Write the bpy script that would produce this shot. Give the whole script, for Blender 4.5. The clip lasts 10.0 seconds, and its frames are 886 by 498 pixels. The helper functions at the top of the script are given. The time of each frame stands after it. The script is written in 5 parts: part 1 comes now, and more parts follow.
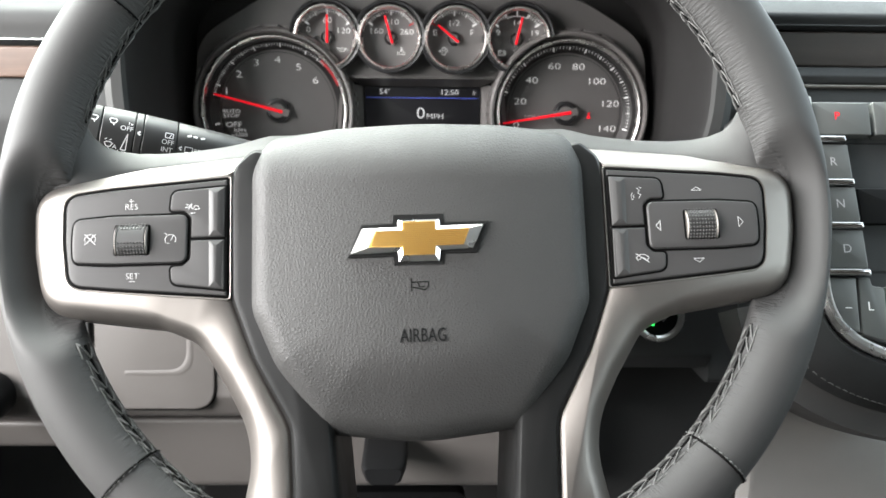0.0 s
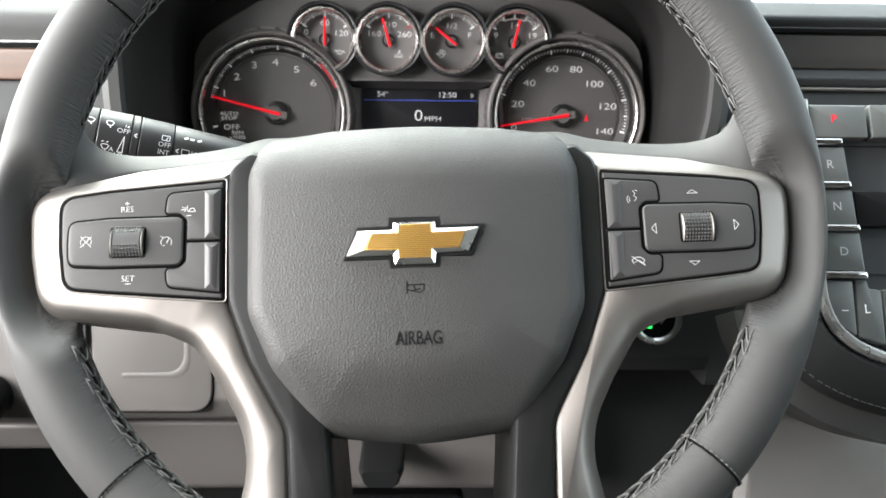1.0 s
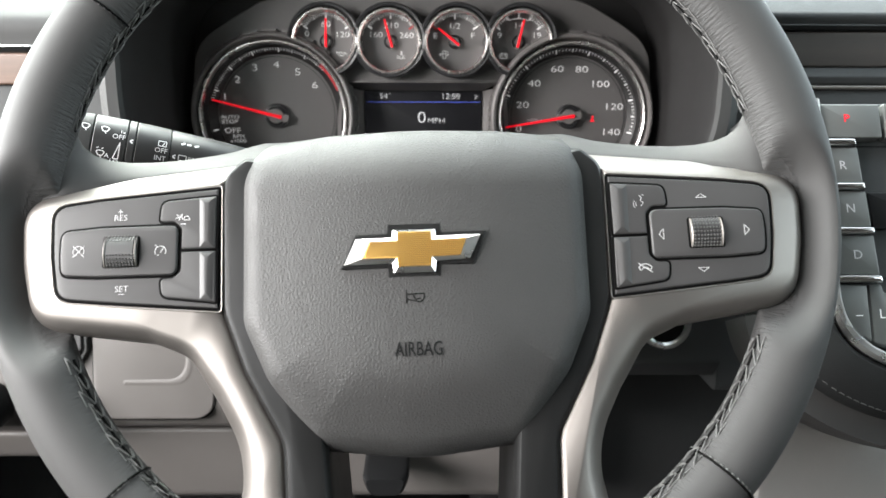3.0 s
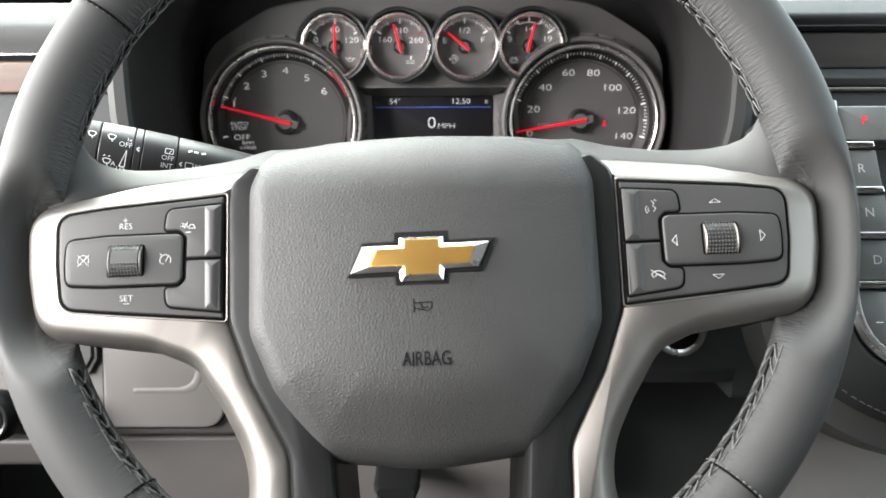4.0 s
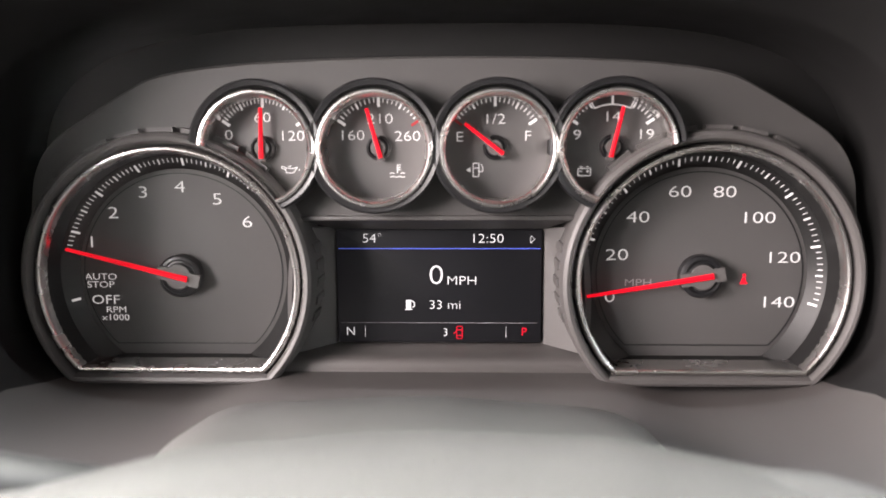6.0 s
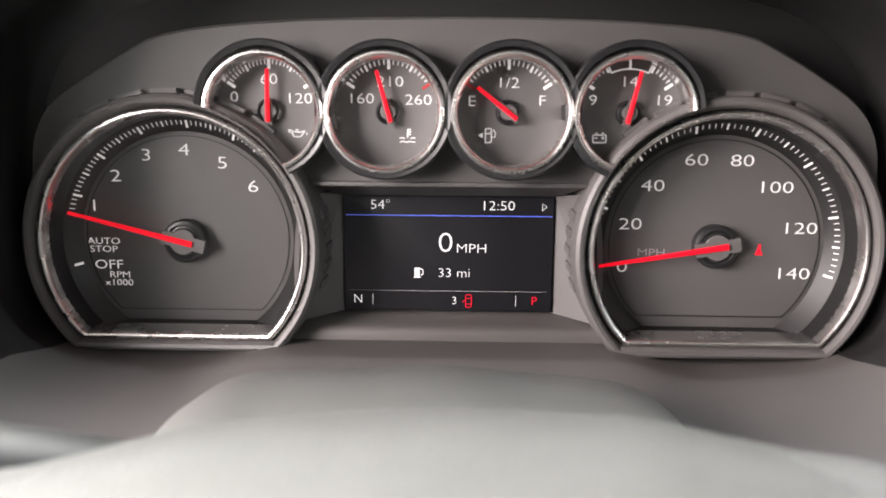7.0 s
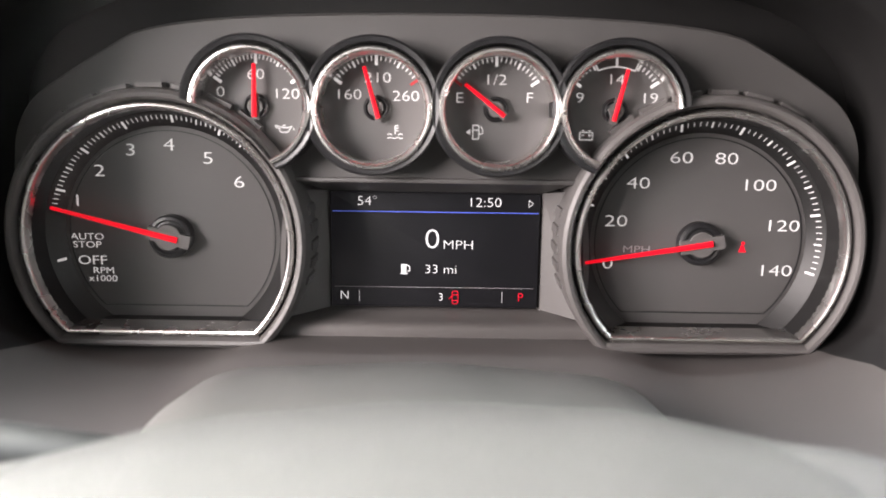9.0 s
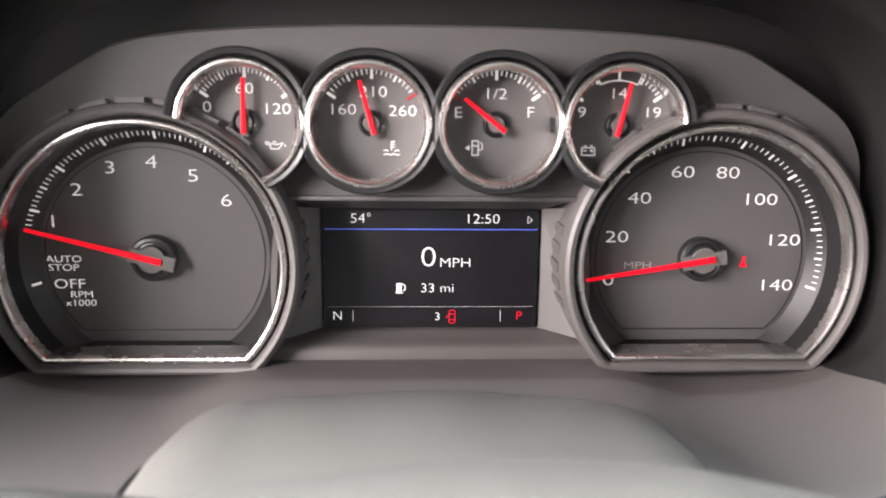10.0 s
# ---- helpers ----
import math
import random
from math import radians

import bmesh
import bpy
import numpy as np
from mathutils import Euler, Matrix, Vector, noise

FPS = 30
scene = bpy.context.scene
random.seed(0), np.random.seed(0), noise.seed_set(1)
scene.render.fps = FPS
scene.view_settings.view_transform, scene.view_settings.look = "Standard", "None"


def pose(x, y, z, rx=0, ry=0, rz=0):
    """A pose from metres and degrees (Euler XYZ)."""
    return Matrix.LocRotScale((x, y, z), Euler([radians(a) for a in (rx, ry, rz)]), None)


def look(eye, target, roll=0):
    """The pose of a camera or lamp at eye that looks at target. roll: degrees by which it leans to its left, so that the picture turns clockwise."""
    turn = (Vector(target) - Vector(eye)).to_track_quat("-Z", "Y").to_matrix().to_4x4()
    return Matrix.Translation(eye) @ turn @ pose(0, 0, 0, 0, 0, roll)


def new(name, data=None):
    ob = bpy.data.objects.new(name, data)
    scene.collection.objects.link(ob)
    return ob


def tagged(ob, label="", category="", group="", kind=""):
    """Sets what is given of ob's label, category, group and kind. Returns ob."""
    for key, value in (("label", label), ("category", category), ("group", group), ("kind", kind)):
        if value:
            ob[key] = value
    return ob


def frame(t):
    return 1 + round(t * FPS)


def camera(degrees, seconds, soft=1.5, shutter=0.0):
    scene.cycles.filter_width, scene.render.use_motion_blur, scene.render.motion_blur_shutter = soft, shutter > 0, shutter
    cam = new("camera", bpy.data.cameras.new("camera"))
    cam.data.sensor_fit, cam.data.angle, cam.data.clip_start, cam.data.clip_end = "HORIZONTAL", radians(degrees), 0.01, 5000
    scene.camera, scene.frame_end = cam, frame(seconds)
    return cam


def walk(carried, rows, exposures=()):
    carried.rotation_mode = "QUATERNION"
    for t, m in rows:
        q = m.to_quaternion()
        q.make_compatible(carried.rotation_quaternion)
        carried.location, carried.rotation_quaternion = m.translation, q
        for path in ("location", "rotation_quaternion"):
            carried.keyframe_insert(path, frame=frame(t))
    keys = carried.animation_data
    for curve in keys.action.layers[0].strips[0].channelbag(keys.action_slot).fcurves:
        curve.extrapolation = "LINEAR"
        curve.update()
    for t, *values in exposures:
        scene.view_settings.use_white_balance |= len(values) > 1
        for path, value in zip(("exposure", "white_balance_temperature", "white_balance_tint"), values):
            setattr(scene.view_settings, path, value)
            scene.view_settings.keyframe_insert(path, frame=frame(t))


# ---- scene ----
cam = camera(60.62, 10.0, shutter=0.5)
cam.data.dof.use_dof, cam.data.dof.focus_distance, cam.data.dof.aperture_fstop = True, 0.40, 11.0
# seconds, eye, yaw, pitch, lean to the right
PATH = [
    (0, 0.0034, 0.0348, 0.8267, -1.34, -11.72, -0.62),
    (0.5, 0.0052, 0.0353, 0.8268, -1.30, -11.66, -0.61),
    (1, 0.0053, 0.0347, 0.8269, -1.34, -11.55, -0.65),
    (1.5, 0.0062, 0.0352, 0.8264, -1.31, -11.51, -0.57),
    (2, 0.0081, 0.0346, 0.8268, -1.19, -11.54, -0.49),
    (3.5, 0.0096, 0.0497, 0.8292, -0.19, -11.64, 0.04),
    (4, 0.0115, 0.0506, 0.8287, 0.40, -11.26, 0.28),
    (4.5, 0.0150, 0.0553, 0.8285, 0.97, -10.23, 0.47),
    (4.7, 0.0179, 0.0727, 0.8308, 1.34, -9.86, 0.51),
    (4.8, 0.0183, 0.0921, 0.8336, 1.43, -9.54, 0.49),
    (5, 0.0187, 0.1541, 0.8467, 1.67, -8.75, 0.67),
    (5.2, 0.0179, 0.2203, 0.8669, 1.58, -8.24, 0.57),
    (5.3, 0.0190, 0.2502, 0.8782, 1.76, -8.83, 0.55),
    (5.4, 0.0192, 0.2757, 0.8756, 1.96, -8.30, 0.54),
    (5.5, 0.0183, 0.2943, 0.8717, 1.97, -7.83, 0.47),
    (5.7, 0.0157, 0.3134, 0.8672, 1.89, -7.27, 0.38),
    (7, 0.0078, 0.3276, 0.8682, 1.75, -10.49, -0.35),
    (7.5, 0.0062, 0.3259, 0.8651, 1.45, -10.47, -0.48),
    (8, 0.0069, 0.3255, 0.8694, 1.41, -11.10, -0.55),
    (8.5, 0.0051, 0.3275, 0.8704, 0.88, -11.28, -0.65),
    (9, 0.0055, 0.3270, 0.8676, 0.33, -10.63, -0.75),
    (9.5, 0.0030, 0.3304, 0.8713, -1.23, -10.89, -0.60),
    (10, -0.0093, 0.3398, 0.8756, -2.56, -11.04, -0.63),
]
walk(cam, [(t, pose(x, y, z, 90 + pitch, 0, yaw) @ pose(0, 0, 0, 0, 0, -lean)) for t, x, y, z, yaw, pitch, lean in PATH], exposures=[(0, 4.57, 6550, 10), (5.0, 4.55, 6550, 10), (5.2, 4.57, 6350, 9), (5.45, 4.89, 6900, 19), (9, 4.95, 6850, 18), (10, 5.10, 6850, 18)])

random.seed(7)
# ---- world and light ----
world = bpy.data.worlds.new("sky")
scene.world = world
world.use_nodes = True
wn, wl = world.node_tree.nodes, world.node_tree.links
sky = wn.new("ShaderNodeTexSky")
sky.sky_type = "NISHITA"
sky.sun_disc = False
sky.sun_elevation, sky.sun_rotation = radians(54), radians(-39)
sky.air_density, sky.dust_density, sky.ozone_density = 1.0, 4.0, 1.0
veil = wn.new("ShaderNodeHueSaturation")
veil.inputs["Saturation"].default_value = 0.30
wl.new(sky.outputs["Color"], veil.inputs["Color"])
glazing = wn.new("ShaderNodeMix")
glazing.data_type, glazing.blend_type = "RGBA", "MULTIPLY"
glazing.inputs["Factor"].default_value = 1.0
glazing.inputs["B"].default_value = (0.905, 1.0, 0.965, 1)
wl.new(veil.outputs["Color"], glazing.inputs["A"])
wl.new(glazing.outputs["Result"], wn["Background"].inputs["Color"])
wn["Background"].inputs["Strength"].default_value = 0.095
sun = new("sun", bpy.data.lights.new("sun", "SUN"))
sun.data.energy, sun.data.angle, sun.data.color = 0.25, radians(40), (0.87, 1.0, 0.94)
sun.matrix_world = look((0, 0, 0), (0.45, -0.55, -1.0))


# daylight through the open door beside the driver
door_light = new("door_light", bpy.data.lights.new("door_light", "AREA"))
door_light.data.shape, door_light.data.size, door_light.data.size_y, door_light.data.energy = "RECTANGLE", 1.7, 0.75, 7.0
door_light.data.color = (1.0, 0.955, 0.945)
door_light.matrix_world = look((-1.30, -0.02, 1.16), (0.3, 0.30, 0.72))


# ---- materials ----
def material(name, colour, rough=0.5, metal=0.0, grain=0.0, grain_size=2000.0, spread=0.06, spread_size=60.0, kind="noise",
             stretch=(1, 1, 1), coat=0.0, emit=None, emit_strength=0.0, rough_spread=0.08, specular=0.5, distance=0.0006):
    """A procedural surface: tone varies at a coarse and a fine scale, and a fine relief lies on it. Sizes are per metre."""
    m = bpy.data.materials.new(name)
    m.use_nodes = True
    n, l = m.node_tree.nodes, m.node_tree.links
    b = n["Principled BSDF"]
    b.inputs["Metallic"].default_value = metal
    b.inputs["Specular IOR Level"].default_value = specular
    b.inputs["Coat Weight"].default_value = coat
    co = n.new("ShaderNodeTexCoord")
    mp = n.new("ShaderNodeMapping")
    mp.inputs["Scale"].default_value = stretch
    l.new(co.outputs["Object"], mp.inputs["Vector"])
    big = n.new("ShaderNodeTexNoise")
    big.inputs["Scale"].default_value = spread_size
    big.inputs["Detail"].default_value = 6
    l.new(mp.outputs["Vector"], big.inputs["Vector"])
    ramp = n.new("ShaderNodeMix")
    ramp.data_type = "RGBA"
    ramp.inputs["A"].default_value = (*[c * (1 - spread) for c in colour], 1)
    ramp.inputs["B"].default_value = (*[min(1, c * (1 + spread)) for c in colour], 1)
    l.new(big.outputs["Fac"], ramp.inputs["Factor"])
    l.new(ramp.outputs["Result"], b.inputs["Base Color"])
    rr = n.new("ShaderNodeMapRange")
    rr.inputs["To Min"].default_value, rr.inputs["To Max"].default_value = max(0.02, rough - rough_spread), min(1, rough + rough_spread)
    l.new(big.outputs["Fac"], rr.inputs["Value"])
    l.new(rr.outputs["Result"], b.inputs["Roughness"])
    if grain:
        if kind == "leather":
            fine = n.new("ShaderNodeTexVoronoi")
            fine.feature = "DISTANCE_TO_EDGE"
            out = "Distance"
        else:
            fine = n.new("ShaderNodeTexNoise")
            fine.inputs["Detail"].default_value = 3
            out = "Fac"
        fine.inputs["Scale"].default_value = grain_size
        l.new(mp.outputs["Vector"], fine.inputs["Vector"])
        bump = n.new("ShaderNodeBump")
        bump.inputs["Strength"].default_value = grain
        bump.inputs["Distance"].default_value = distance
        if kind == "leather":
            dome = n.new("ShaderNodeMapRange")
            dome.interpolation_type = "SMOOTHSTEP"
            dome.inputs["From Max"].default_value = 0.30
            l.new(fine.outputs[out], dome.inputs["Value"])
            l.new(dome.outputs["Result"], bump.inputs["Height"])
        else:
            l.new(fine.outputs[out], bump.inputs["Height"])
        l.new(bump.outputs["Normal"], b.inputs["Normal"])
    if emit:
        b.inputs["Emission Color"].default_value = (*emit, 1)
        b.inputs["Emission Strength"].default_value = emit_strength
    return m


PAD = material("pad_vinyl", (0.0300, 0.0297, 0.0290), 0.58, grain=0.7, grain_size=680, kind="leather", distance=0.00013, specular=0.34)
LEATHER = material("wheel_leather", (0.0345, 0.0342, 0.0339), 0.66, grain=0.10, grain_size=1500, kind="leather", spread=0.10, distance=0.00016, specular=0.26)
HUB = material("soft_black_plastic", (0.0075, 0.0077, 0.008), 0.40, grain=0.05, grain_size=2600, specular=0.10)
HUBCOVER = material("hub_cover_plastic", (0.009, 0.0092, 0.0092), 0.36, grain=0.05, grain_size=2600, specular=0.22)
BUTTON = material("button_plastic", (0.034, 0.033, 0.033), 0.5, grain=0.06, grain_size=3000, specular=0.36)
SILVER = material("bright_satin_silver", (0.62, 0.61, 0.60), 0.28, 1.0, spread=0.03)
SELECTOR = material("selector_key_plastic", (0.075, 0.078, 0.076), 0.46, grain=0.05, grain_size=3000, specular=0.4)
KNURL = material("knurled_plastic", (0.075, 0.074, 0.073), 0.34, specular=0.5)
GAP = material("gap_black", (0.003, 0.003, 0.003), 0.8, specular=0.05)
SATIN = material("satin_nickel", (0.215, 0.200, 0.187), 0.53, 1.0, grain=0.03, grain_size=3000, spread=0.04, rough_spread=0.04)
GUNMETAL = material("dark_satin_metal", (0.16, 0.157, 0.155), 0.3, 1.0, spread=0.03)
CHROME = material("chrome", (0.46, 0.455, 0.45), 0.14, 1.0, spread=0.02, rough_spread=0.02)
RING = material("bright_satin_chrome", (0.80, 0.78, 0.76), 0.27, 1.0, spread=0.03, rough_spread=0.04)
GOLD = material("gold_insert", (0.60, 0.375, 0.095), 0.42, 0.6, spread=0.05, coat=0.2)
DARKGOLD = material("dark_gold", (0.22, 0.120, 0.025), 0.5, 0.4, spread=0.05)
WHITE = material("white_print", (0.72, 0.72, 0.72), 0.5, spread=0.02)
DIALPRINT = material("backlit_dial_print", (0.48, 0.48, 0.48), 0.5, spread=0.02, emit=(1.0, 1.0, 1.0), emit_strength=0.013)
PALE = material("pale_print", (0.46, 0.46, 0.46), 0.5, spread=0.02)
GREYPRINT = material("grey_print", (0.30, 0.29, 0.30), 0.5, spread=0.02)
REDPRINT = material("red_print", (0.26, 0.008, 0.012), 0.6, spread=0.02)
THREAD = material("grey_thread", (0.075, 0.075, 0.073), 0.65, spread=0.15, spread_size=900)
# shaded copy of the grey thread, for stitches on the rim's left
SHADETHREAD = material("shaded_thread", (0.02, 0.02, 0.02), 0.7, spread=0.15, spread_size=900)
DIAL = material("dial_face", (0.078, 0.0745, 0.074), 0.55, grain=0.03, grain_size=4000, spread=0.03)
DIALEDGE = material("dial_edge", (0.010, 0.010, 0.011), 0.4, spread=0.03)
MASK = material("cluster_mask", (0.056, 0.053, 0.052), 0.52, grain=0.10, grain_size=2500)
# lit copy of the hood plastic: light on the floor is in the colour
BOWL = material("bowl_plastic_lit", (0.074, 0.068, 0.0655), 0.5, grain=0.10, grain_size=2500)
COVERSKIN = material("column_cover_plastic", (0.078, 0.077, 0.072), 0.46, grain=0.10, grain_size=2500)
SHELL = material("gauge_shell", (0.085, 0.080, 0.078), 0.46, grain=0.06, grain_size=2500)
# shaded copy of the same hood plastic, darkened for its upper walls
TUNNEL = material("tunnel_plastic_shaded", (0.012, 0.0117, 0.0117), 0.55, grain=0.12, grain_size=1800, specular=0.25)
NEEDLE = material("needle_red", (0.55, 0.004, 0.012), 0.6, emit=(1.0, 0.006, 0.022), emit_strength=0.022, specular=0.15)
NEEDLEHUB = material("needle_hub", (0.095, 0.09, 0.088), 0.38)
BANDGLOSS = material("black_collar", (0.012, 0.0118, 0.0118), 0.42, spread=0.03, rough_spread=0.03, specular=0.3)
SCREEN = material("display_glass", (0.006, 0.006, 0.0072), 0.38, spread=0.02, emit=(0.10, 0.10, 0.12), emit_strength=0.0012, specular=0.25)
LIT = material("lit_white", (0.3, 0.3, 0.3), 0.5, emit=(0.95, 0.97, 1.0), emit_strength=0.024)
LITBLUE = material("lit_blue", (0.05, 0.08, 0.4), 0.5, emit=(0.10, 0.16, 0.70), emit_strength=0.018)
LITRED = material("lit_red", (0.5, 0.005, 0.015), 0.6, emit=(1.0, 0.012, 0.03), emit_strength=0.032, specular=0.15)
SCREENRED = material("lit_screen_red", (0.3, 0.005, 0.015), 0.6, emit=(1.0, 0.012, 0.04), emit_strength=0.016, specular=0.15)
LITGREEN = material("lit_green", (0.02, 0.6, 0.08), 0.5, emit=(0.02, 1.0, 0.12), emit_strength=0.12)
DASH = material("dash_black", (0.024, 0.025, 0.0255), 0.60, grain=0.30, grain_size=1300, kind="leather", distance=0.0002, specular=0.18)
DASHSKIN = material("dash_grey_skin", (0.034, 0.0345, 0.034), 0.62, grain=0.22, grain_size=1300, kind="leather", distance=0.0002, specular=0.18)
LOWER = material("lower_dash_grey", (0.072, 0.0655, 0.0612), 0.55, grain=0.20, grain_size=1800, distance=0.0003)
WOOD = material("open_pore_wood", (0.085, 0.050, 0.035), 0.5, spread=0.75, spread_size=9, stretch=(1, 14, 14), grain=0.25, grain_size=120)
CONCRETE = material("concrete", (0.36, 0.35, 0.33), 0.9, grain=0.4, grain_size=40, spread=0.15, spread_size=0.5)
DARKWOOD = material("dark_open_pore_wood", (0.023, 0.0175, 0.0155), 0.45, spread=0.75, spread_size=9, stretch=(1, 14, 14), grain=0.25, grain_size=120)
# base raised above DASH: window light on these panels is in the colour
IGNITION = material("ignition_plastic_lit", (0.050, 0.051, 0.052), 0.50, grain=0.20, grain_size=1600, distance=0.0003, specular=0.4)
TRIMGREY = material("console_trim_grey", (0.036, 0.0345, 0.0335), 0.55, grain=0.15, grain_size=1800, distance=0.0003)
FOOT = material("footwell_black", (0.016, 0.016, 0.016), 0.6, grain=0.1, grain_size=1500)
STALK = material("stalk_black", (0.018, 0.018, 0.018), 0.5, grain=0.03, grain_size=2500)
SEATBACK = material("rear_cabin_cloth", (0.065, 0.061, 0.058), 0.9, grain=0.3, grain_size=700)
CARPET = material("carpet", (0.022, 0.021, 0.021), 0.95, grain=0.8, grain_size=900)
CABIN = material("cabin_cloth", (0.17, 0.165, 0.16), 0.9, grain=0.3, grain_size=700)
SEAT = material("console_leather", (0.19, 0.182, 0.175), 0.5, grain=0.2, grain_size=1200, kind="leather")


# ---- small helpers ----
def empty(name, m):
    ob = new(name)
    ob.empty_display_size = 0.05
    ob.matrix_world = m
    return ob


def part(name, bm, mat, parent=None, label="", smooth=30):
    """Links a bmesh as one mesh object under a thing or a part."""
    bmesh.ops.recalc_face_normals(bm, faces=bm.faces)
    me = bpy.data.meshes.new(name)
    for e in bm.edges:
        e.smooth = len(e.link_faces) == 2 and e.calc_face_angle(3) < radians(smooth)
    for f in bm.faces:
        f.smooth = True
    bm.to_mesh(me)
    bm.free()
    me.materials.append(mat)
    ob = new(name, me)
    if parent:
        ob.parent = parent
    return tagged(ob, label)


class Outline(list):
    """A closed outline that remembers its corners, so that it can be drawn in cleanly."""


def area(pts):
    return sum(a[0] * b[1] - b[0] * a[1] for a, b in zip(pts, list(pts[1:]) + [pts[0]])) / 2


def rounded(corners, r, seg=6, single=None):
    """A closed outline with its corners rounded; a corner may carry its own radius as a third number."""
    cs = [(c[0], c[1], c[2] if len(c) > 2 else r) for c in corners]
    if area(cs) < 0:
        cs.reverse()
    k = len(cs)
    out = Outline()
    out.corners, out.seg, out.single = cs, seg, single or [c[2] < 1e-5 for c in cs]
    for i in range(k):
        p, a, b = (Vector(cs[j % k][:2]) for j in (i, i - 1, i + 1))
        if out.single[i]:
            out.append(tuple(p))
            continue
        u, w = (a - p), (b - p)
        lu, lw = max(1e-9, u.length), max(1e-9, w.length)
        u, w = u / lu, w / lw
        half = math.acos(max(-1, min(1, u.dot(w)))) / 2
        t = min(max(cs[i][2], 1e-6) / max(1e-3, math.tan(half)), 0.49 * lu, 0.49 * lw)
        s, e = p + u * t, p + w * t
        for j in range(seg + 1):
            f = j / seg
            out.append(tuple((1 - f) ** 2 * s + 2 * f * (1 - f) * p + f * f * e))
    return out


def inset(loop, d):
    """The outline moved inwards by d."""
    pts = [Vector(c[:2]) for c in loop.corners] if isinstance(loop, Outline) else [Vector(p) for p in loop]
    k, s = len(pts), 1 if area([tuple(p) for p in pts]) > 0 else -1
    out, convex = [], []
    for i in range(k):
        p, a, b = pts[i], pts[i - 1], pts[(i + 1) % k]
        e, f = (p - a), (b - p)
        e = e.normalized() if e.length > 1e-9 else f.normalized()
        f = f.normalized() if f.length > 1e-9 else e
        n = Vector((-e.y - f.y, e.x + f.x)) * s
        n = n.normalized() if n.length > 1e-9 else Vector((-e.y, e.x)) * s
        c = max(0.4, n.dot(Vector((-e.y, e.x)) * s))
        out.append(tuple(p + n * (d / c)))
        convex.append((e.x * f.y - e.y * f.x) * s > 0)
    if not isinstance(loop, Outline):
        return out
    return rounded([(x, y, max(0.00001, c[2] - d if cv else c[2] + d)) for (x, y), c, cv in zip(out, loop.corners, convex)], 0, loop.seg, loop.single)


def loft(rings, cap=(False, True), bm=None, closed=True):
    """Joins rings of equally many points into a skin."""
    bm = bm or bmesh.new()
    rows = [[bm.verts.new(p) for p in ring] for ring in rings]
    k = len(rows[0])
    for a, b in zip(rows, rows[1:]):
        for i in range(k if closed else k - 1):
            j = (i + 1) % k
            bm.faces.new((a[i], a[j], b[j], b[i]))
    if cap[0]:
        bm.faces.new(rows[0][::-1])
    if cap[1]:
        bm.faces.new(rows[-1])
    return bm


def slab(loop, steps, bm=None, cap=(False, True), lift=None):
    """A plate over an outline: steps of (inset, height); lift adds a height that depends on x."""
    return loft([[(x, y, h + (lift(x) if lift else 0.0)) for x, y in inset(loop, d)] for d, h in steps], cap, bm)


def plate(loop, h0, h1, edge=0.0006, bm=None):
    """A plate with a rounded front edge."""
    return slab(loop, [(0, h0), (0, h1 - edge), (edge * 0.3, h1 - edge * 0.3), (edge, h1)], bm, (True, True))


def circle(cx, cy, r, k=48, a0=0.0, a1=360.0):
    full = abs(a1 - a0) >= 360
    return [(cx + r * math.cos(radians(a0 + (a1 - a0) * i / (k if full else k - 1))), cy + r * math.sin(radians(a0 + (a1 - a0) * i / (k if full else k - 1)))) for i in range(k)]


def ring(loop, section, bm=None):
    """A ring along an outline: its cross-section as (inset, height) points, closed."""
    bm = bm or bmesh.new()
    rows = [[bm.verts.new((x, y, h)) for x, y in inset(loop, d)] for d, h in section]
    k = len(loop)
    for a, b in zip(rows, rows[1:] + rows[:1]):
        for i in range(k):
            j = (i + 1) % k
            bm.faces.new((a[i], a[j], b[j], b[i]))
    return bm


def box(x0, x1, y0, y1, z0, z1, bm=None):
    return loft([[(x0, y0, z), (x1, y0, z), (x1, y1, z), (x0, y1, z)] for z in (z0, z1)], (True, True), bm)


def resample(pts, k):
    """k points evenly spaced along a polyline."""
    pts = [Vector(p) for p in pts]
    run = [0.0]
    for a, b in zip(pts, pts[1:]):
        run.append(run[-1] + (b - a).length)
    out = []
    for i in range(k):
        d = run[-1] * i / (k - 1)
        j = next(q for q in range(1, len(run)) if run[q] >= d - 1e-9)
        f = (d - run[j - 1]) / max(1e-9, run[j] - run[j - 1])
        out.append(tuple(pts[j - 1].lerp(pts[j], f)))
    return out


def bar(bm, a, b, w, h0, h1, w2=None):
    """A flat straight stroke from a to b in the face plane."""
    a, b = Vector(a), Vector(b)
    n = (b - a).normalized().orthogonal()
    w2 = w if w2 is None else w2
    pts = [a + n * w / 2, a - n * w / 2, b - n * w2 / 2, b + n * w2 / 2]
    return loft([[(p.x, p.y, h) for p in pts] for h in (h0, h1)], (True, True), bm)


def stroke(bm, pts, w, h0, h1, closed=False):
    pts = list(pts) + ([pts[0]] if closed else [])
    for a, b in zip(pts, pts[1:]):
        bar(bm, a, b, w, h0, h1)
    return bm


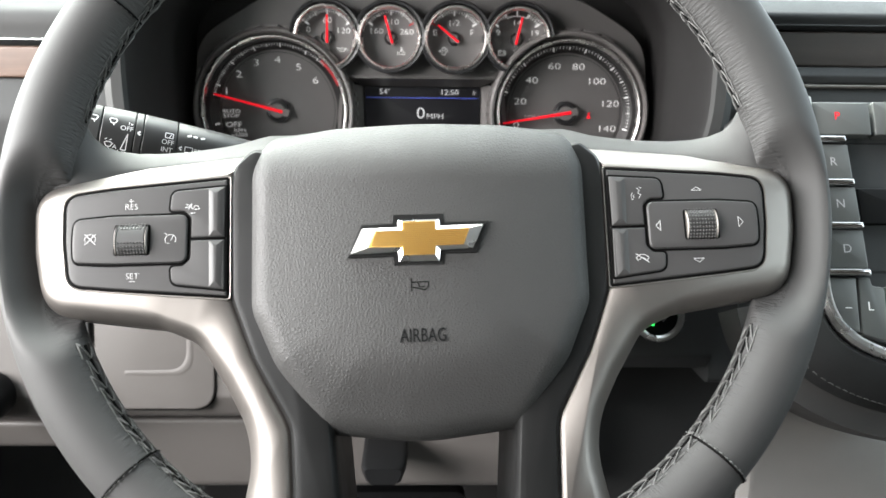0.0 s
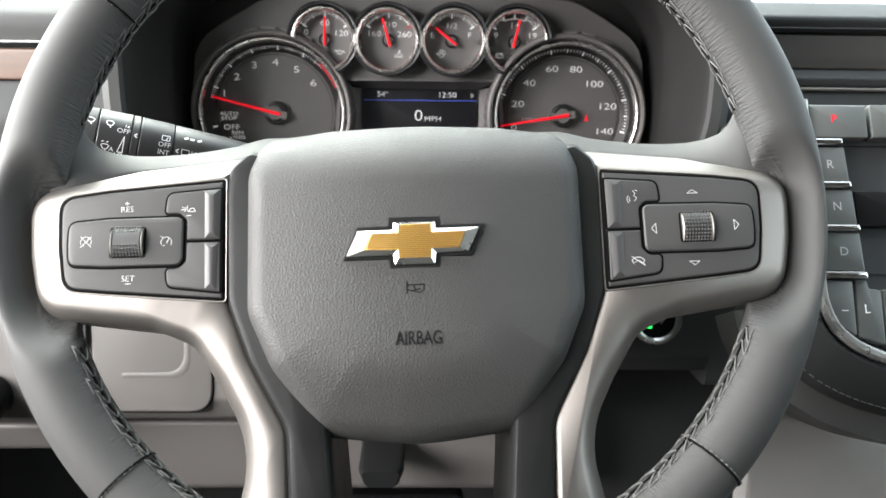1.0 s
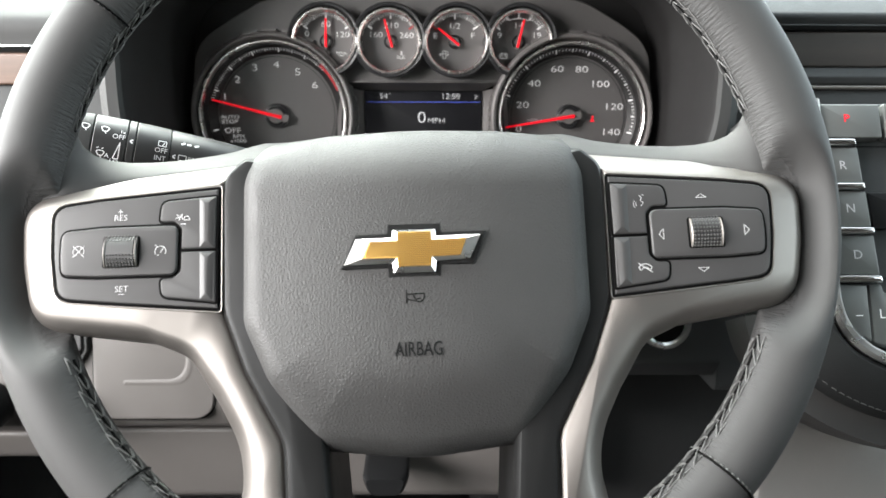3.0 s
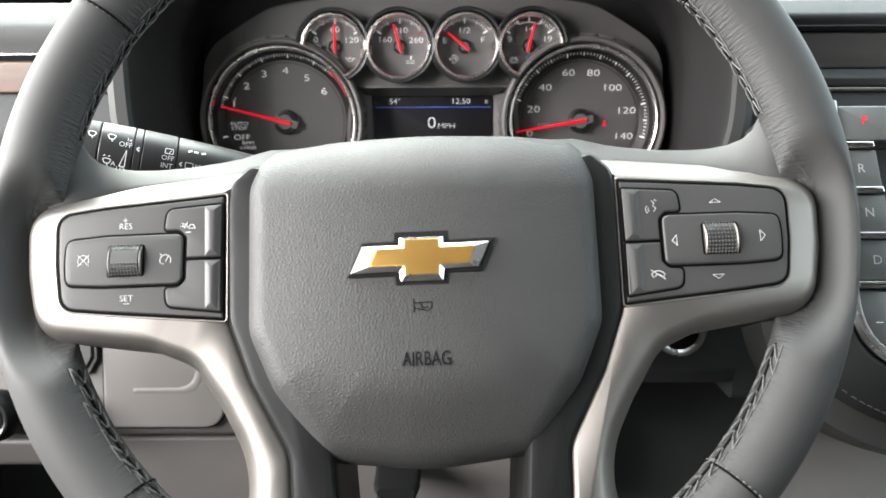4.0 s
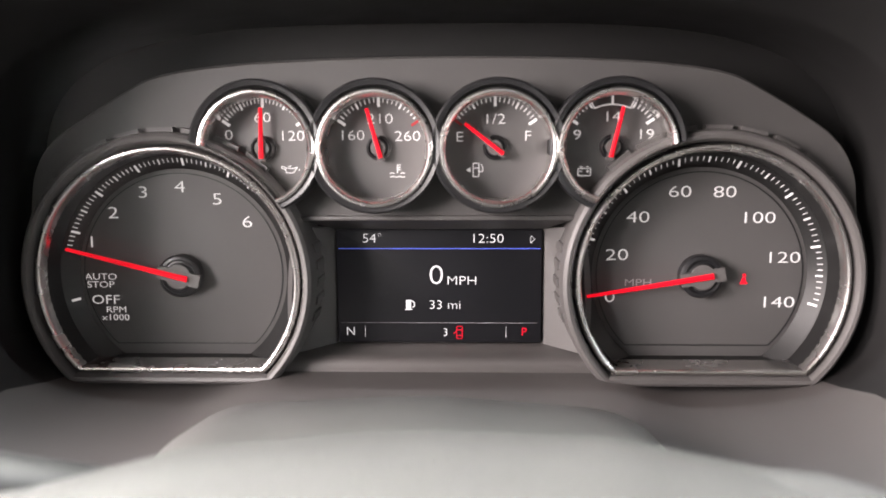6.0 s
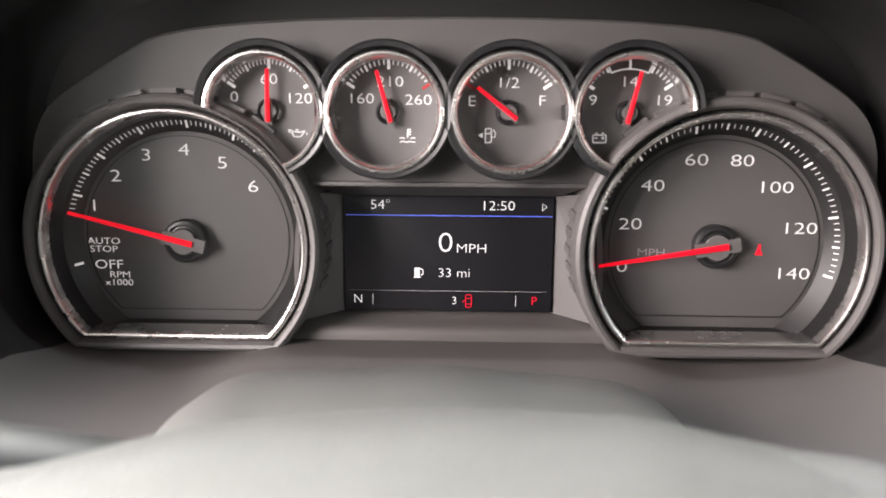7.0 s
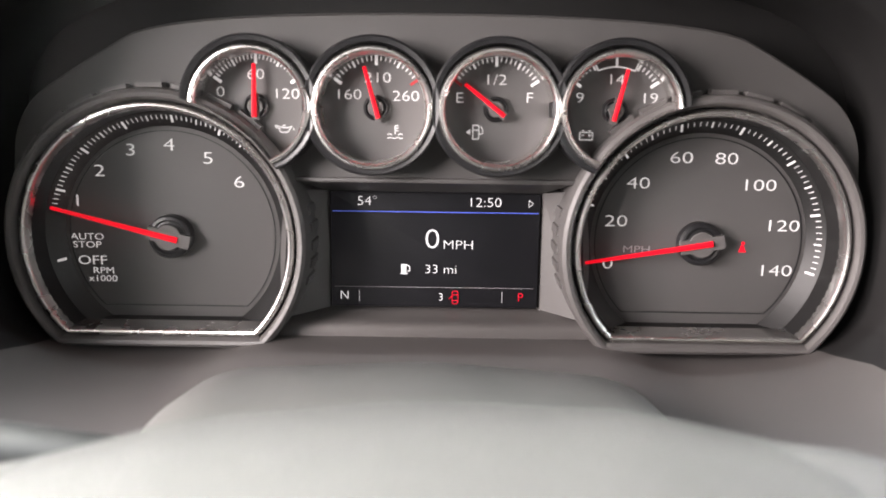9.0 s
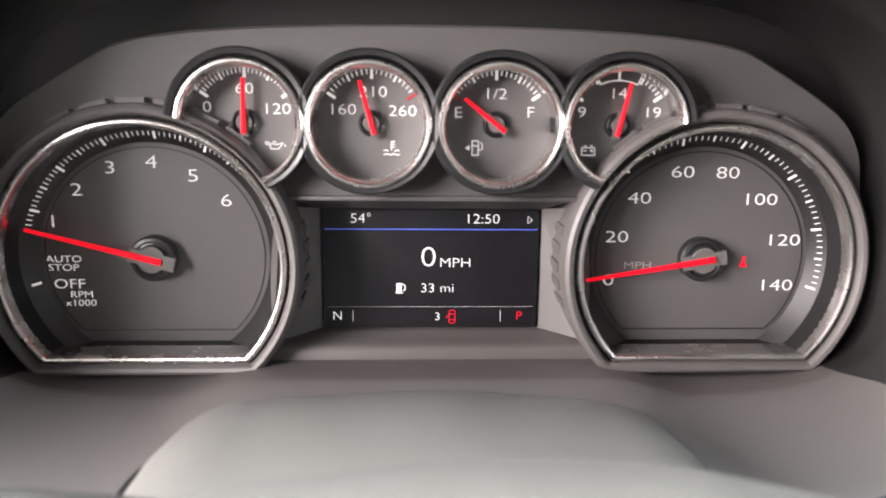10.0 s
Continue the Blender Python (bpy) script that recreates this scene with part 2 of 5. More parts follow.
def tube(bm, pts, r, k=6):
    """A thin round cord along 3D points."""
    pts = [Vector(p) for p in pts]
    rings = []
    for i, p in enumerate(pts):
        d = (pts[min(i + 1, len(pts) - 1)] - pts[max(i - 1, 0)]).normalized()
        u = d.orthogonal().normalized()
        w = d.cross(u)
        rings.append([p + (u * math.cos(2 * math.pi * j / k) + w * math.sin(2 * math.pi * j / k)) * r for j in range(k)])
    return loft(rings, (True, True), bm)


def words(name, text, x, y, h, size, mat, parent, wide=1.0, align="CENTER", depth=0.00008, label="", turn=0.0, shear=0.0, bold=0.0):
    """Lettering in the built-in font as a thin mesh; size is the height of a capital."""
    cu = bpy.data.curves.new(name, "FONT")
    cu.body, cu.size, cu.align_x, cu.align_y = text, size / 0.70, align, "CENTER"
    cu.extrude, cu.shear, cu.offset, cu.resolution_u = depth / 2, shear, bold * size, 3
    cu.space_line = 0.8
    tmp = new(name, cu)
    me = bpy.data.meshes.new_from_object(tmp.evaluated_get(bpy.context.evaluated_depsgraph_get()))
    bpy.data.objects.remove(tmp)
    bpy.data.curves.remove(cu)
    me.materials.clear()
    me.materials.append(mat)
    ob = new(name, me)
    ob.parent = parent
    ob.matrix_basis = pose(x, y, h, 0, 0, turn) @ Matrix.Diagonal((wide, 1, 1, 1))
    return tagged(ob, label)


def lens_material():
    """Thin clear plastic: what lies behind shows through, and a weak mirror image lies over it."""
    m = bpy.data.materials.new("clear_lens")
    m.use_nodes = True
    n, l = m.node_tree.nodes, m.node_tree.links
    n.remove(n["Principled BSDF"])
    mix, clear, gloss, fres = (n.new(k) for k in ("ShaderNodeMixShader", "ShaderNodeBsdfTransparent", "ShaderNodeBsdfGlossy", "ShaderNodeFresnel"))
    fres.inputs["IOR"].default_value = 1.15
    gloss.inputs["Roughness"].default_value = 0.32
    l.new(fres.outputs["Fac"], mix.inputs["Fac"])
    l.new(clear.outputs["BSDF"], mix.inputs[1])
    l.new(gloss.outputs["BSDF"], mix.inputs[2])
    l.new(mix.outputs["Shader"], n["Material Output"].inputs["Surface"])
    return m


LENS = lens_material()


def rim_leather():
    """Smooth leather, drawn into creases towards the lacing. The rim's map gives metres round it and the share of its girth."""
    m = LEATHER.copy()
    m.name = "rim_leather"
    n, l = m.node_tree.nodes, m.node_tree.links
    b = n["Principled BSDF"]
    old = b.inputs["Normal"].links[0].from_node
    uv, sep, comb, creases, mask, mul, bump = (n.new(k) for k in ("ShaderNodeUVMap", "ShaderNodeSeparateXYZ", "ShaderNodeCombineXYZ", "ShaderNodeTexNoise", "ShaderNodeMapRange", "ShaderNodeMath", "ShaderNodeBump"))
    uv.uv_map = "girth"
    l.new(uv.outputs["UV"], sep.inputs["Vector"])
    stretch = n.new("ShaderNodeMath")
    stretch.operation, stretch.inputs[1].default_value = "MULTIPLY", 0.018
    l.new(sep.outputs["Y"], stretch.inputs[0])
    l.new(sep.outputs["X"], comb.inputs["X"])
    l.new(stretch.outputs[0], comb.inputs["Y"])
    l.new(comb.outputs["Vector"], creases.inputs["Vector"])
    creases.inputs["Scale"].default_value, creases.inputs["Detail"].default_value, creases.inputs["Roughness"].default_value = 760, 2, 0.5
    creases.inputs["Distortion"].default_value = 0.4
    mask.inputs["From Min"].default_value, mask.inputs["From Max"].default_value = 0.29, 0.47
    mask.interpolation_type = "SMOOTHSTEP"
    l.new(sep.outputs["Y"], mask.inputs["Value"])
    patch = n.new("ShaderNodeTexNoise")
    patch.inputs["Scale"].default_value = 14
    l.new(uv.outputs["UV"], patch.inputs["Vector"])
    mul.operation = "MULTIPLY"
    l.new(mask.outputs["Result"], mul.inputs[0])
    l.new(creases.outputs["Fac"], mul.inputs[1])
    mul2 = n.new("ShaderNodeMath")
    mul2.operation = "MULTIPLY"
    l.new(mul.outputs[0], mul2.inputs[0])
    l.new(patch.outputs["Fac"], mul2.inputs[1])
    bump.inputs["Strength"].default_value, bump.inputs["Distance"].default_value = 1.0, 0.0019
    l.new(mul2.outputs[0], bump.inputs["Height"])
    l.new(old.outputs["Normal"], bump.inputs["Normal"])
    l.new(bump.outputs["Normal"], b.inputs["Normal"])
    return m


RIMSKIN = rim_leather()


# ---- setting: the closed cabin ----
def wall(name, bm, mat, label):
    return tagged(part(name, bm, mat), label, "car interior", kind="structure")


wall("floor", box(-0.75, 1.15, -1.3, 1.35, -0.03, 0.0), CARPET, "black carpeted floor of the footwell")
wall("ceiling", box(-0.75, 1.15, -1.3, 0.34, 1.32, 1.35), CABIN, "grey cloth headliner")
wall("wall_front", box(-0.75, 1.15, 1.32, 1.35, 0.0, 0.84), CARPET, "dark firewall below the windshield")
rear = box(-0.75, 1.15, -1.33, -1.3, 0.0, 1.35)
wall("wall_rear", rear, SEATBACK, "grey rear wall of the cabin")
side = box(-0.78, -0.75, -1.3, 1.35, 0.0, 0.66)
box(-0.78, -0.75, -1.3, 1.35, 1.26, 1.35, side)
box(-0.78, -0.75, -1.3, -0.62, 0.55, 1.26, side)
box(-0.78, -0.75, 0.78, 1.35, 0.55, 0.90, side)
wall("wall_left", side, SEATBACK, "grey cabin side with the driver's door opening")
side = box(1.15, 1.18, -1.3, 1.35, 0.0, 0.82)
box(1.15, 1.18, -1.3, -0.5, 0.82, 1.35, side)
box(1.15, 1.18, -0.5, 0.34, 1.28, 1.35, side)
wall("wall_right", side, SEATBACK, "grey cabin side with the passenger door and its window")
ground = part("ground", loft([[(-400, -400, -0.62), (400, -400, -0.62), (400, 400, -0.62), (-400, 400, -0.62)], [(-400, -400, -0.60), (400, -400, -0.60), (400, 400, -0.60), (-400, 400, -0.60)]], (True, True)), CONCRETE)
tagged(ground, "pale concrete ground outside the car", "ground", kind="structure")


# ---- dashboard ----
def sweep(name, profile, x0, x1, mat, parent=None, label="", n=1):
    """A moulding of one cross-section (y, z) along the car's width."""
    bm = loft([[(x0 + (x1 - x0) * i / n, y, z) for y, z in profile] for i in range(n + 1)], (True, True))
    return part(name, bm, mat, parent, label, smooth=35)


dash = empty("dashboard", pose(0, 0, 0))
tagged(dash, "dark grey dashboard with stitched pad, wood trim and chrome strips", "dashboard")

def arch(w, top, base, n=3.6, k=64):
    """A wide arch: flat below, a squared-off oval above."""
    zc = 0.835
    pts = [(-w * 0.97, base), (w * 0.97, base)]
    for i in range(k + 1):
        a = math.pi * i / k
        c, q = math.cos(a), math.sin(a)
        pts.append((w * math.copysign(abs(c) ** (2 / n), c), zc + (top - zc) * abs(q) ** (2 / n)))
    return pts


for x0, x1, side in ((-0.74, -0.215, "left"), (0.215, 1.14, "right")):
    left = side == "left"
    sweep("dash_pad", rounded([(1.3, 0.93), (1.3, 0.80), (0.66, 0.80), (0.640, 0.862 if left else 0.880, 0.004), (0.636, 0.880 if left else 0.888, 0.02), (0.66, 0.902, 0.02), (0.80, 0.918)], 0.003), x0, x1, DASHSKIN if left else DASH, dash)
    if left:
        sweep("chrome_strip", rounded([(0.66, 0.8575), (0.634, 0.8575), (0.632, 0.8630), (0.66, 0.8630)], 0.001), x0, x1, CHROME, dash, "bright chrome strip")
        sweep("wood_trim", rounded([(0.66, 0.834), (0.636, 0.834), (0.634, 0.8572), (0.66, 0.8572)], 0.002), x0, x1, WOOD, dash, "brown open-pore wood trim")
        sweep("lower_pad", rounded([(0.72, 0.8335), (0.636, 0.8335), (0.622, 0.805, 0.02), (0.632, 0.745), (0.72, 0.745)], 0.006), x0, x1, DASHSKIN, dash)
    else:
        sweep("upper_ridge", rounded([(0.66, 0.876), (0.632, 0.876), (0.630, 0.8800), (0.66, 0.8800)], 0.001), x0, x1, HUB, dash)
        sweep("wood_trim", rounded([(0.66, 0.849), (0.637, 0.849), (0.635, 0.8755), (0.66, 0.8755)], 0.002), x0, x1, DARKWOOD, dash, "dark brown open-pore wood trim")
        sweep("lower_ridge", rounded([(0.70, 0.836), (0.628, 0.836), (0.626, 0.842), (0.634, 0.8485), (0.70, 0.8485)], 0.002), x0, x1, DASH, dash)
        sweep("chrome_strip", rounded([(0.66, 0.8325), (0.622, 0.8325), (0.621, 0.8350), (0.66, 0.8350)], 0.0008), x0, x1, SATIN, dash, "thin bright strip")
        sweep("lower_pad", rounded([(0.72, 0.832), (0.624, 0.832), (0.620, 0.815, 0.01), (0.630, 0.70), (0.72, 0.70)], 0.004), x0, x1, DASH, dash)
sweep("dash_pad", rounded([(1.3, 0.93), (1.3, 0.80), (0.80, 0.80), (0.80, 0.935, 0.01), (0.95, 0.945)], 0.003), -0.2145, 0.2145, DASH, dash)
# stitched seam and slatted side vent of the pad beside the door
thread = bmesh.new()
for i in range(70):
    x = -0.73 + 0.0070 * i
    tube(thread, [(x, 0.6575, 0.8985), (x + 0.0024, 0.6567, 0.8992), (x + 0.0048, 0.6575, 0.8985)], 0.0005, 5)
part("pad_stitching", thread, WHITE, dash, "pale stitched seam")
vent = part("side_vent", box(-0.62, -0.262, 0.690, 0.745, 0.9085, 0.9135), GAP, dash, "black slatted demister vent")
for i in range(9):
    bm = bmesh.new()
    x = -0.60 + 0.039 * i
    loft([[(x, 0.690, z), (x + 0.004, 0.690, z), (x + 0.030, 0.745, z), (x + 0.026, 0.745, z)] for z in (0.911, 0.9155)], (True, True), bm)
    part("slat", bm, HUB, vent)

# lower dash on the driver's side
sweep("knee_panel", rounded([(0.72, 0.742), (0.632, 0.742), (0.612, 0.70, 0.02), (0.598, 0.590, 0.01), (0.605, 0.570, 0.012), (0.640, 0.560), (0.72, 0.560)], 0.004), -0.74, 0.135, LOWER, dash, "light grey lower dash panel")
sweep("column_panel", rounded([(0.72, 0.559), (0.625, 0.559), (0.632, 0.493, 0.01), (0.72, 0.483)], 0.004), -0.262, 0.135, LOWER, dash, "light grey panel under the column")
sweep("kick_panel", rounded([(0.72, 0.559), (0.618, 0.559), (0.628, 0.532, 0.01), (0.72, 0.522)], 0.004), -0.74, -0.263, LOWER, dash)
KNEE = Matrix(((1, 0, 0, 0), (0, 0.1264, -0.992, 0.6048), (0, 0.992, 0.1264, 0.64), (0, 0, 0, 1)))
knee = empty("storage_door", KNEE)
tagged(knee, "light grey storage door with a raised pull in the lower dash", "storage door")
kl = rounded([(-0.2535, -0.0600), (-0.161, -0.0600, 0.018), (-0.160, 0.045), (-0.2535, 0.045)], 0.004, 10)
part("door_gap", plate(inset(kl, -0.0012), -0.004, 0.0008, 0.0003), GAP, knee)
part("door_panel", slab(kl, [(0, -0.002), (0, 0.0016), (0.0008, 0.0026), (0.0025, 0.0030)], cap=(True, True)), LOWER, knee)
part("pull", slab(rounded([(-0.232, -0.0345, 0.003), (-0.1755, -0.0345, 0.018), (-0.1755, 0.025, 0.003), (-0.1830, 0.025, 0.003), (-0.1838, -0.0268, 0.014), (-0.232, -0.0275, 0.003)], 0.003, 10), [(0, 0.0026), (0.0018, 0.0031), (0.0030, 0.00335), (0.0036, 0.0034)], cap=(True, True)), LOWER, knee)
# lamp switches beside the door
panel = empty("switch_panel", KNEE)
tagged(panel, "grey switch panel with a key and a ribbed black knob", "switch panel")
part("key_frame", slab(rounded([(-0.285, -0.018, 0.004), (-0.263, -0.018, 0.005), (-0.256, -0.006), (-0.256, 0.040), (-0.285, 0.040)], 0.003), [(0, -0.002), (0, 0.004), (0.0008, 0.005), (0.0022, 0.005), (0.0026, 0.003)], cap=(True, True)), DASHSKIN, panel)
part("key", slab(rounded([(-0.282, -0.013), (-0.265, -0.013), (-0.2600, -0.004), (-0.2600, 0.036), (-0.282, 0.036)], 0.003), [(0, 0.002), (0, 0.0045), (0.001, 0.0056)], cap=(True, True)), BUTTON, panel)
prof = ((0.0190, 0.0), (0.0190, 0.010), (0.0165, 0.016), (0.0150, 0.0175), (0.0120, 0.0178))
for kx, ky in ((-0.278, -0.050), (-0.3345, -0.049)):
    kn = loft([[(kx + (r + (0.0006 if j % 2 and 0.005 < h < 0.0165 else 0)) * math.cos(2 * math.pi * j / 72), ky + (r + (0.0006 if j % 2 and 0.005 < h < 0.0165 else 0)) * math.sin(2 * math.pi * j / 72), h) for j in range(72)] for r, h in prof], (True, True))
    knob = part("knob", kn, HUB, panel, "ribbed black rotary knob")
    part("knob_rim", ring(circle(kx, ky, 0.0152, 48), [(0, 0.016), (0, 0.0185), (0.0012, 0.0192), (0.0028, 0.0185), (0.0028, 0.016)]), GUNMETAL, knob, "thin metal ring")
    part("knob_face", slab(circle(kx, ky, 0.0118, 40), [(0, 0.0175), (0.0004, 0.0184)], cap=(True, True)), GAP, knob)

# ignition field right of the column
sweep("ignition_panel", rounded([(0.72, 0.745), (0.620, 0.745), (0.600, 0.700, 0.02), (0.594, 0.626, 0.008), (0.606, 0.612, 0.006), (0.72, 0.612)], 0.004), 0.1355, 0.228, IGNITION, dash, "dark grey panel round the start button")
sweep("stack_flank", rounded([(0.72, 0.745), (0.622, 0.745), (0.606, 0.70, 0.02), (0.600, 0.60, 0.008), (0.72, 0.60)], 0.004), 0.2288, 0.34, IGNITION, dash)
sweep("toe_panel", rounded([(0.80, 0.61), (0.660, 0.61), (0.70, 0.40), (0.80, 0.36)], 0.006), 0.1355, 0.40, FOOT, dash, "black panel over the toe space")
START = Matrix(((1, 0, 0, 0.184), (0, 0.10, -0.995, 0.5970), (0, 0.995, 0.10, 0.6580), (0, 0, 0, 1)))
start = empty("start_button", START)
tagged(start, "round black start button with a silver ring and green lamp", "start button")
part("outer_ring", ring(circle(0, 0, 0.0198, 56), [(0, -0.004), (0, 0.004), (0.0012, 0.0055), (0.0035, 0.0055), (0.0050, 0.0040), (0.0056, 0.0), (0.0056, -0.004)]), SILVER, start, "silver ring")
part("cap", slab(circle(0, 0, 0.0155, 48), [(0, -0.004), (0, 0.0025), (0.0008, 0.0034), (0.003, 0.0037)], cap=(True, True)), HUB, start)
lamp = bmesh.new()
bar(lamp, (-0.0098, -0.0052), (-0.0040, -0.0058), 0.0021, 0.0034, 0.0050)
part("lamp", lamp, LITGREEN, start, "green lamp")
symbol_bm = bmesh.new()
bar(symbol_bm, (0.0030, -0.0035), (0.0075, 0.0020), 0.0009, 0.0036, 0.0040)
part("printed_mark", symbol_bm, GREYPRINT, start)

# steering column: shroud and tilt lever
shroud = empty("column_shroud", pose(0, 0, 0))
tagged(shroud, "dark grey two-piece plastic shroud over the steering column", "column shroud")
COVER = [(-0.095, 0.722), (-0.1055, 0.739, 0.02), (-0.082, 0.7758, 0.04), (0, 0.7800, 0.2), (0.074, 0.7745, 0.04), (0.098, 0.737, 0.02), (0.088, 0.722)]
part("upper_cover", loft([[(x * k, y, z + dz) for x, z in rounded(COVER, 0.004, 8)] for y, k, dz in ((0.620, 0.90, -0.030), (0.608, 0.94, -0.016), (0.600, 0.97, -0.0085), (0.592, 0.985, -0.0040), (0.580, 1.0, 0.0), (0.555, 1.0, 0.0035), (0.530, 0.99, 0.0045), (0.500, 0.97, 0.0030), (0.470, 0.95, -0.001), (0.466, 0.90, -0.008))], (True, True)), COVERSKIN, shroud, smooth=40)
# black band added for the shadow in the gap round the cover
part("shadow_strip", loft([[(x * k, y, z + dz) for x, z in rounded(COVER, 0.004, 8)] for y, k, dz in ((0.575, 1.040, -0.005), (0.555, 1.055, -0.001), (0.520, 1.055, 0.000), (0.500, 1.0, -0.004))], (True, True)), GAP, shroud, "black strip standing in for the shadow gap between cover and dash")
part("lower_cover", loft([[(x * k, y, z) for x, z in rounded([(-0.060, 0.655), (0.060, 0.655), (0.080, 0.7205), (-0.080, 0.7205)], 0.016, 6)] for y, k in ((0.64, 1.0), (0.55, 0.99), (0.47, 0.95), (0.464, 0.90))], (True, True)), SHELL, shroud)
lever = part("tilt_lever", loft([[(x, y, z) for x, z in rounded([(-0.048 + i, 0.545), (-0.008 - i, 0.545), (-0.014 - i, 0.528 + dz), (-0.042 + i, 0.528 + dz)], 0.004, 4)] for y, i, dz in ((0.63, 0.0, 0.0), (0.575, 0.001, 0.001), (0.566, 0.004, 0.004))], (True, True)), HUB)
tagged(lever, "dark plastic column adjuster lever under the dash", "lever")

# pedal and papers in the footwell
ped = empty("brake_pedal", pose(0, 0, 0))
tagged(ped, "black rubber brake pedal in the footwell", "pedal")
part("pedal_pad", loft([[(x, 0.80 + 0.5 * (z - 0.36) - h, z) for x, z in rounded([(-0.078, 0.325), (0.045, 0.325), (0.050, 0.395), (-0.082, 0.395)], 0.012)] for h in (0.0, 0.016, 0.020)], (True, True)), HUB, ped)
part("pedal_arm", box(-0.030, -0.005, 0.81, 0.85, 0.35, 0.70), HUB, ped)
for nm, x0, y0, w, d, turn in (("paper_sheet", 0.04, 0.83, 0.13, 0.09, 8), ("paper_sheet", -0.15, 0.88, 0.10, 0.08, -12)):
    ob = part(nm, box(-w / 2, w / 2, -d / 2, d / 2, 0.0, 0.004), WHITE)
    ob.matrix_world = pose(x0, y0, 0.17, 28, 0, turn)
    tagged(ob, "white paper floor protector lying in the footwell", "paper")
wall("toe_board", loft([[(x, 0.62, 0.0), (x, 1.30, 0.36), (x, 1.30, 0.30), (x, 0.62, -0.03)] for x in (-0.75, 0.33)], (True, True)), CARPET, "black carpeted toe board")

# ---- instrument hood ----
def hood_ring(w, top, base, h, hump=0.0, n=3.0, k=64):
    """A squared-off oval across the hood: flat over the top, a bowl below with a hump for the column in its middle."""
    zc, pts = 0.835, arch(w, top, base)[2:]
    for i in range(1, k):
        x = -w * math.cos(math.pi * i / k)
        f = max(0.0, min(1.0, (0.108 - abs(x)) / 0.040))
        pts.append((x, zc - (zc - base) * (1 - abs(x / w) ** n) ** (1 / n) + hump * f * f * (3 - 2 * f)))
    return [(x, 0.66 - h, y) for x, y in pts]


hood = empty("instrument_hood", pose(0, 0, 0))
tagged(hood, "black moulded hood round the instrument cluster", "instrument hood")
HOODROWS = [hood_ring(*q) for q in ((0.181, 0.921, 0.7640, -0.006, 0.004, 9), (0.1825, 0.922, 0.7630, 0.020, 0.0065, 7), (0.184, 0.924, 0.7605, 0.040, 0.0085, 5), (0.188, 0.929, 0.757, 0.060, 0.007, 3.8), (0.193, 0.934, 0.751, 0.075, 0.003, 3.4), (0.1950, 0.944, 0.741, 0.098, 0.001, 3), (0.1970, 0.946, 0.7385, 0.103, 0.001, 3))]
# one plastic in two tones: shade painted into the walls, light into the floor
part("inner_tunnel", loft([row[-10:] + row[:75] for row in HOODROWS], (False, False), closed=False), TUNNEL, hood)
part("bowl", loft([row[74:-9] for row in HOODROWS], (False, False), closed=False), BOWL, hood, "smooth bowl under the dials, painted lighter as if lit", smooth=60)
part("lip", loft([hood_ring(*q) for q in ((0.1970, 0.946, 0.7385, 0.103, 0.001), (0.1990, 0.948, 0.737, 0.1060, 0.001), (0.2060, 0.952, 0.734, 0.1065, 0.0), (0.2130, 0.956, 0.729, 0.100), (0.2200, 0.960, 0.726, 0.07), (0.2240, 0.962, 0.725, 0.02), (0.2250, 0.962, 0.725, -0.20))], (False, False)), DASHSKIN, hood)

# ---- wiper stalk ----
TIP, ROOT = Vector((-0.1925, 0.452, 0.8070)), Vector((-0.060, 0.500, 0.7745))
ax = (ROOT - TIP).normalized()
front = Vector((0, -1, 0)) + ax * ax.y
front.normalize()
stalk = empty("wiper_stalk", Matrix.Translation(TIP) @ Matrix((ax, front.cross(ax), front)).transposed().to_4x4())
tagged(stalk, "black wiper stalk with printed symbols and a grey end cap", "stalk")


def barrel(name, rows, mat, parent, label="", k=40):
    return part(name, loft([[(x, r * math.cos(2 * math.pi * j / k), r * math.sin(2 * math.pi * j / k)) for j in range(k)] for x, r in rows], (True, True)), mat, parent, label)


barrel("end_cap", ((-0.008, 0.0085), (-0.0065, 0.0115), (-0.003, 0.0135), (0.004, 0.0142), (0.0182, 0.0146), (0.0187, 0.0143)), DASHSKIN, stalk, "grey end cap with a wash button")
barrel("twist_ring", ((0.0193, 0.0144), (0.0197, 0.0147), (0.0352, 0.0150), (0.0356, 0.0147)), STALK, stalk)
barrel("ring", ((0.0361, 0.0146), (0.0364, 0.0149), (0.0394, 0.0150), (0.0398, 0.0147)), STALK, stalk)
barrel("mid_barrel", ((0.0403, 0.0146), (0.0407, 0.0149), (0.0571, 0.0146), (0.0575, 0.0143)), STALK, stalk)
barrel("root_barrel", ((0.0580, 0.0142), (0.0585, 0.0144), (0.085, 0.0136), (0.125, 0.0110), (0.142, 0.0100)), STALK, stalk)
barrel("core", ((0.0, 0.010), (0.13, 0.0095)), GAP, stalk)
wash = bmesh.new()
loft([[(x, y, z) for x, y in rounded([(-0.0035, -0.0045), (0.0035, -0.0045), (0.0035, 0.0005), (-0.0035, 0.0005)], 0.001)] for z in (0.010, 0.0142)], (True, True), wash)
part("wash_button", wash, WHITE, stalk, "pale wash button")


def on_barrel(text, x, a, size, r=0.0151):
    a += 9
    ob = words("lettering", text, 0, 0, 0, size, WHITE, stalk, 1.0)
    ob.matrix_basis = Matrix.Translation((x, r * math.sin(radians(a)), r * math.cos(radians(a)))) @ pose(0, 0, 0, -a)
    return ob


